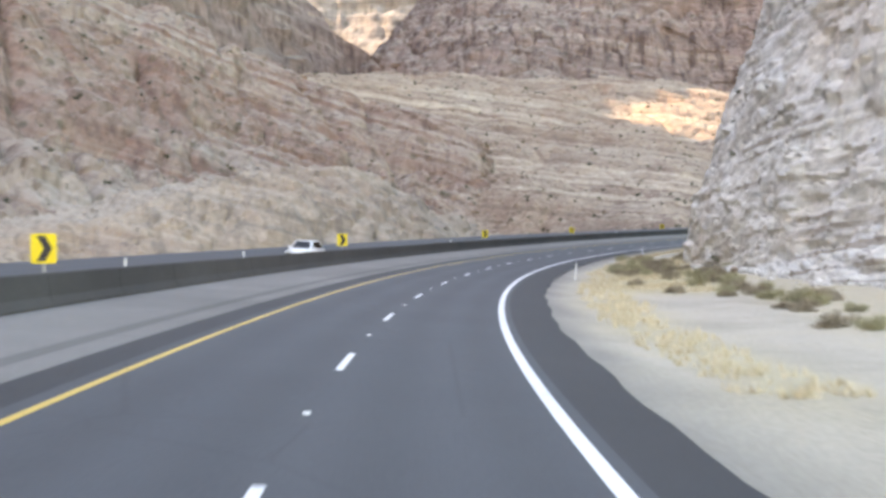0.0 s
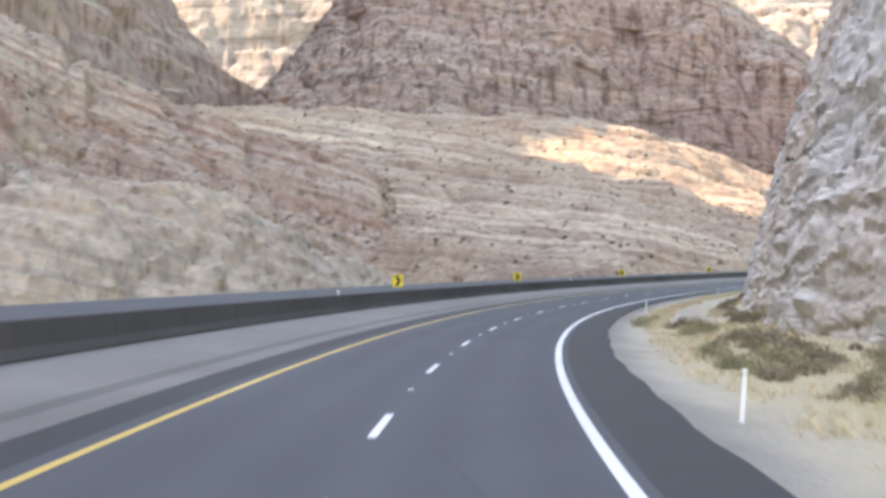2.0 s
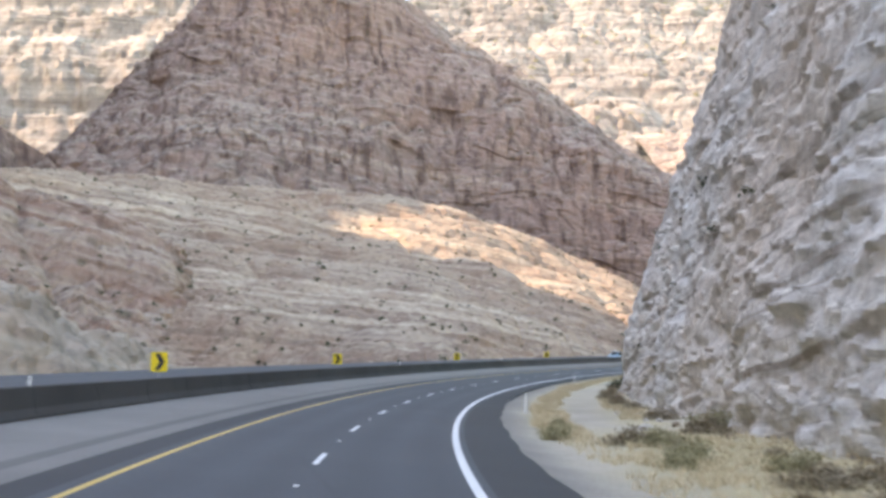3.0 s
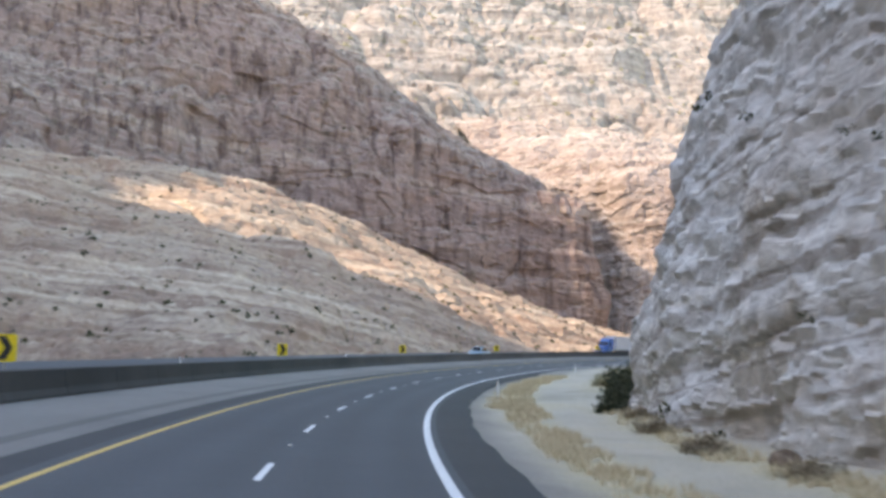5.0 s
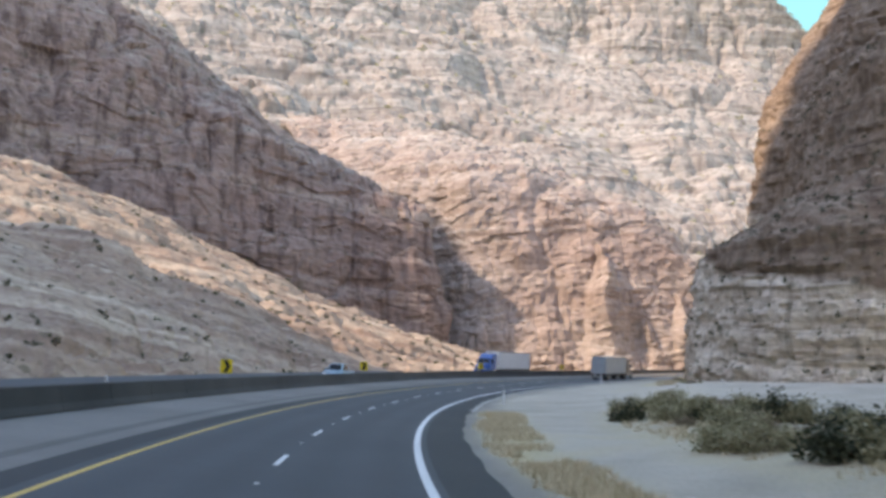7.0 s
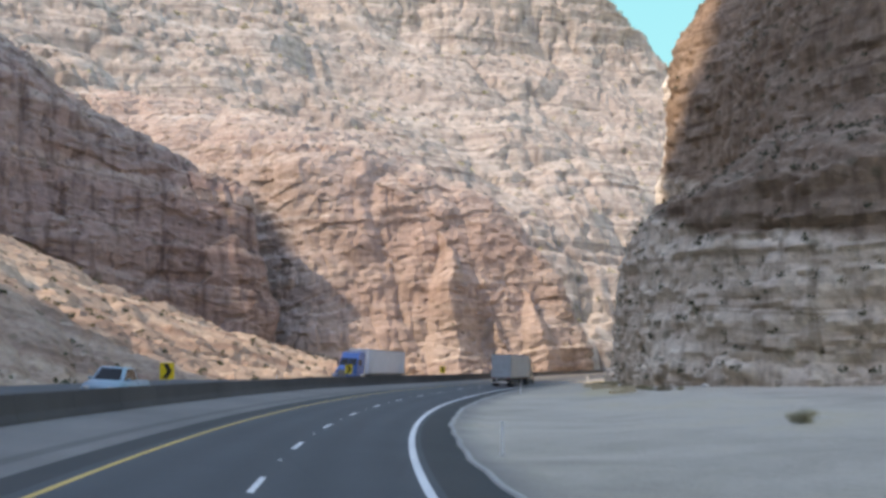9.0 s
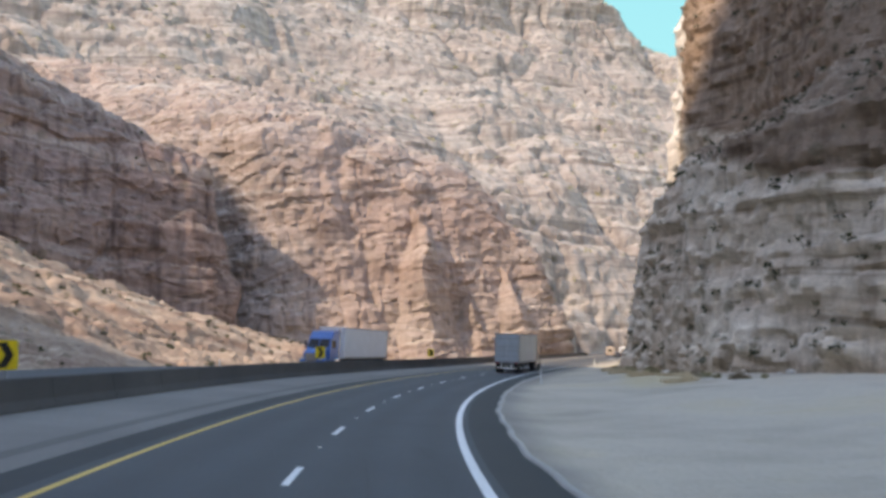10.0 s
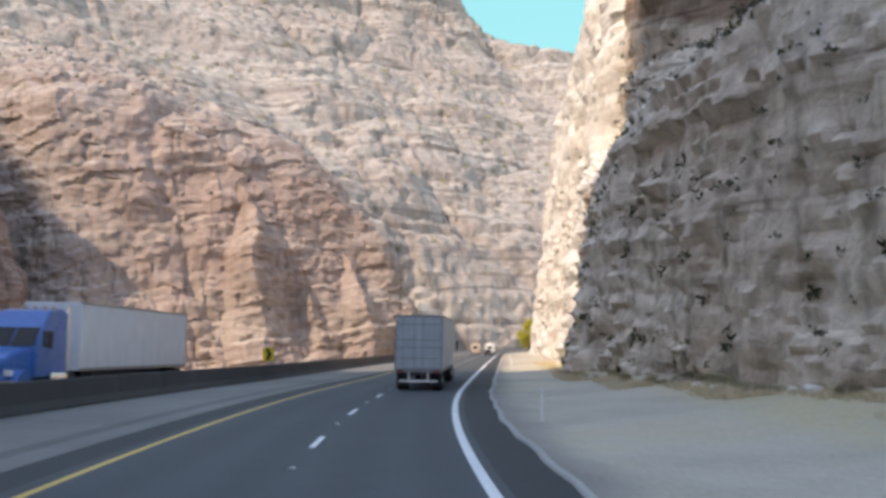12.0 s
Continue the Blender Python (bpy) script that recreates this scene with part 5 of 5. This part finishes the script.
PLACES += [(int(rng.choice([1, 2])), s_b, float(np.interp(s_b, [348, 362, 386, 410], [23, 18.5, 14.6, 10.8])) + rng.uniform(-0.8, 0.5), rng.uniform(0.3, 0.6)) for s_b in np.linspace(348, 410, 22)]
used = set()
for k, s_b, o_b, size in PLACES:
    sz = size * rng.uniform(0.9, 1.1)
    m = ground_pose(s_b, o_b) @ Matrix.Rotation(rng.uniform(0, 6.28), 4, "Z") @ Matrix.Diagonal((sz, sz, sz * rng.uniform(0.85, 1.1), 1))
    if k in used:
        ob = copy_thing(SHRUBS[k], m)
        ob.scale = m.to_scale()
    else:
        SHRUBS[k].matrix_world = m
        used.add(k)


# dry grass along the gravel
def grass(name, label, mat, seed, spans, blade):
    rng = np.random.default_rng(seed)
    P = []
    for s0, s1, o0, o1, n in spans:
        s_ = rng.uniform(s0, s1, n)
        o_ = o0 + (o1 - o0) * rng.beta(2, 2, n) + 0.12 * np.sin(s_ * 0.4)
        q = road_point(s_, o_)
        keep = vnoise(q[:, 0] / 2.2, q[:, 1] / 2.2, q[:, 0] * 0, seed) > rng.uniform(-0.6, 0.35, n)
        P.append(q[keep])
    P = np.concatenate(P)
    P[:, 2] = ground_z(P[:, 0], P[:, 1]) + 0.01
    c = np.repeat(P, 7, 0) + rng.normal(size=(len(P) * 7, 3)) * np.array([0.07, 0.07, 0])
    d = rng.normal(size=c.shape) * 0.45
    d[:, 2] = 1
    L = blade * rng.uniform(0.5, 1.3, (len(c), 1))
    w = rng.normal(size=c.shape)
    w[:, 2] = 0
    w *= 0.02 / (np.linalg.norm(w, axis=1, keepdims=True) + 1e-9)
    V = np.stack([c - w, c + w, c + d * L], 1)
    tagged(new(name, soup(name, V, np.arange(len(c) * 3).reshape(-1, 3), mat)), label, "grass", kind="stuff")


grass("dry_grass", "pale straw dry grass tufts along the gravel edge", M_STRAW, 5,
      [(20, 75, 7.4, 10.5, 900), (75, 125, 7.8, 12, 1500), (60, 130, 9.5, 17, 2600), (125, 200, 7.4, 9.6, 3400), (140, 195, 12.2, 14.4, 1600), (196, 264, 6.4, 9.4, 4800), (215, 265, 14, 20, 1600), (352, 366, 16.6, 19.5, 900), (366, 380, 14.2, 17, 900), (380, 395, 11.8, 14.3, 900), (395, 410, 10, 12, 700), (405, 470, 10, 13, 900)], 0.24)


# scattered scrub on the slopes
def scrub(name, label, surfaces, n, size, seed, mat, count=26, leaf=0.75):
    rng = np.random.default_rng(seed)
    V = []
    for ob_name, share, flat, top in surfaces:
        me = bpy.data.objects[ob_name].data
        k = len(me.vertices)
        co, no = np.empty(k * 3, np.float32), np.empty(k * 3, np.float32)
        me.vertices.foreach_get("co", co)
        me.vertices.foreach_get("normal", no)
        co, no = co.reshape(-1, 3), no.reshape(-1, 3)
        ok = np.where((np.abs(no[:, 2]) > flat) & (co[:, 2] < top))[0]
        if not len(ok):
            continue
        pick = co[rng.choice(ok, int(n * share))]
        for p in pick:
            r = size * rng.uniform(0.5, 1.5)
            pts = p + crown_points(rng, count, 5, r, r * 0.9, 0)
            V.append(leaves(rng, pts, r * leaf))
    V = np.concatenate(V)
    tagged(new(name, soup(name, V, np.arange(len(V) * 4).reshape(-1, 4), mat)), label, "scrub", kind="stuff")


scrub("slope_scrub", "scattered dark desert scrub on the rocky slopes", [("slope_left", 0.3, 0.45, 300), ("slope_middle", 0.4, 0.5, 300), ("massif", 0.12, 0.6, 300), ("wall_far", 0.18, 0.55, 300)], 2400, 0.62, 8, M_LEAF_DARK)
scrub("cliff_scrub", "small dark bushes rooted in the cliff ledges", [("cliff_turnout", 0.86, 0.2, 62), ("cliff_near", 0.04, 0.3, 40), ("cliff_bend", 0.1, 0.3, 80)], 2400, 0.5, 9, M_LEAF_DARK, 30, 0.45)
scrub("far_scrub", "dark scrub dotted over the far mountain", [("mountain_far", 1.0, 0.5, 600)], 700, 1.8, 10, M_LEAF_OLIVE)


# a yellow cottonwood beyond the bend
def tree(name, label, m, height, mat, seed):
    rng = np.random.default_rng(seed)
    root = tagged(new(name), label, "tree")
    root.matrix_world = m
    bm = bmesh.new()
    add_cyl(bm, (0, 0, height * 0.2), (0, 0, 1), height * 0.035, height * 0.44, 10, height * 0.022)
    part("trunk", bm, M_TWIG, root)
    n = 3200
    pts = crown_points(rng, n, 22, height * 0.36, height * 0.42, height * 0.6)
    crown = new("crown", soup("crown", leaves(rng, pts, height * 0.05), np.arange(n * 4).reshape(n, 4), mat))
    crown.parent = root
    part("limb", limbs(rng, pts[rng.integers(0, n, 14)], (0, 0, height * 0.38), height * 0.014), M_TWIG, root)
    return root


tree("cottonwood_tree", "yellow autumn cottonwood tree beyond the bend", ground_pose(640, 13.5), 10.0, M_LEAF_YELLOW, 4)
tree("green_tree", "small yellow green tree beside the far road", ground_pose(628, 16.0), 6.5, M_LEAF_OLIVE, 6)

# loose rocks along the foot of the cliffs
ROCK_MATS = (M_R1, M_R2)


def boulder(seed):
    bm = bmesh.new()
    bmesh.ops.create_icosphere(bm, subdivisions=2, radius=1.0)
    r = random.Random(seed)
    off = Vector((r.uniform(0, 50), r.uniform(0, 50), r.uniform(0, 50)))
    for v in bm.verts:
        n = noise.noise(v.co * 0.9 + off) + 0.4 * noise.noise(v.co * 2.3 + off)
        v.co = v.co * (1 + 0.45 * n)
        v.co.z *= 0.7
    return bm


BOULDERS = []
for i in range(4):
    ob = part("boulder", boulder(i), ROCK_MATS[i % 2])
    tagged(ob, "pale grey angular boulder on the gravel", "boulder", "loose boulders by the cliff foot")
    BOULDERS.append(ob)
for i in range(70):
    s_r = rng.choice([rng.uniform(60, 205), rng.uniform(350, 410), rng.uniform(55, 100)])
    o_r = (float(np.interp(s_r, [60, 80, 110, 194, 205], [24, 20, 14.8, 13.2, 14.5])) if s_r < 210 else float(np.interp(s_r, [350, 365, 384, 410], [28, 17.5, 15.0, 11.0]))) - rng.exponential(0.5)
    sc_r = min(0.9, 0.14 + rng.exponential(0.16))
    m = ground_pose(s_r, o_r, sc_r * 0.25) @ Matrix.Rotation(rng.uniform(0, 6.28), 4, "Z")
    src = BOULDERS[i % 4]
    if i < 4:
        src.matrix_world = m @ Matrix.Diagonal((sc_r, sc_r, sc_r, 1))
    else:
        ob = copy_thing(src, m)
        ob.scale = (sc_r, sc_r, sc_r)
# broken stones on the rubble
me = bpy.data.objects["rubble_slope"].data
co = np.empty(len(me.vertices) * 3, np.float32)
me.vertices.foreach_get("co", co)
co = co.reshape(90, 240, 3)
for i in range(60):
    p = co[int(rng.integers(14, 70)), int(rng.integers(10, 170))]
    sc_r = min(1.3, 0.25 + rng.exponential(0.28))
    ob = copy_thing(BOULDERS[2 * (i % 2)], Matrix.Translation(Vector(p)) @ Matrix.Rotation(rng.uniform(0, 6.28), 4, "Z"))
    ob.scale = (sc_r, sc_r, sc_r)
    ob["label"] = "pale broken stone lying on the rubble slope"
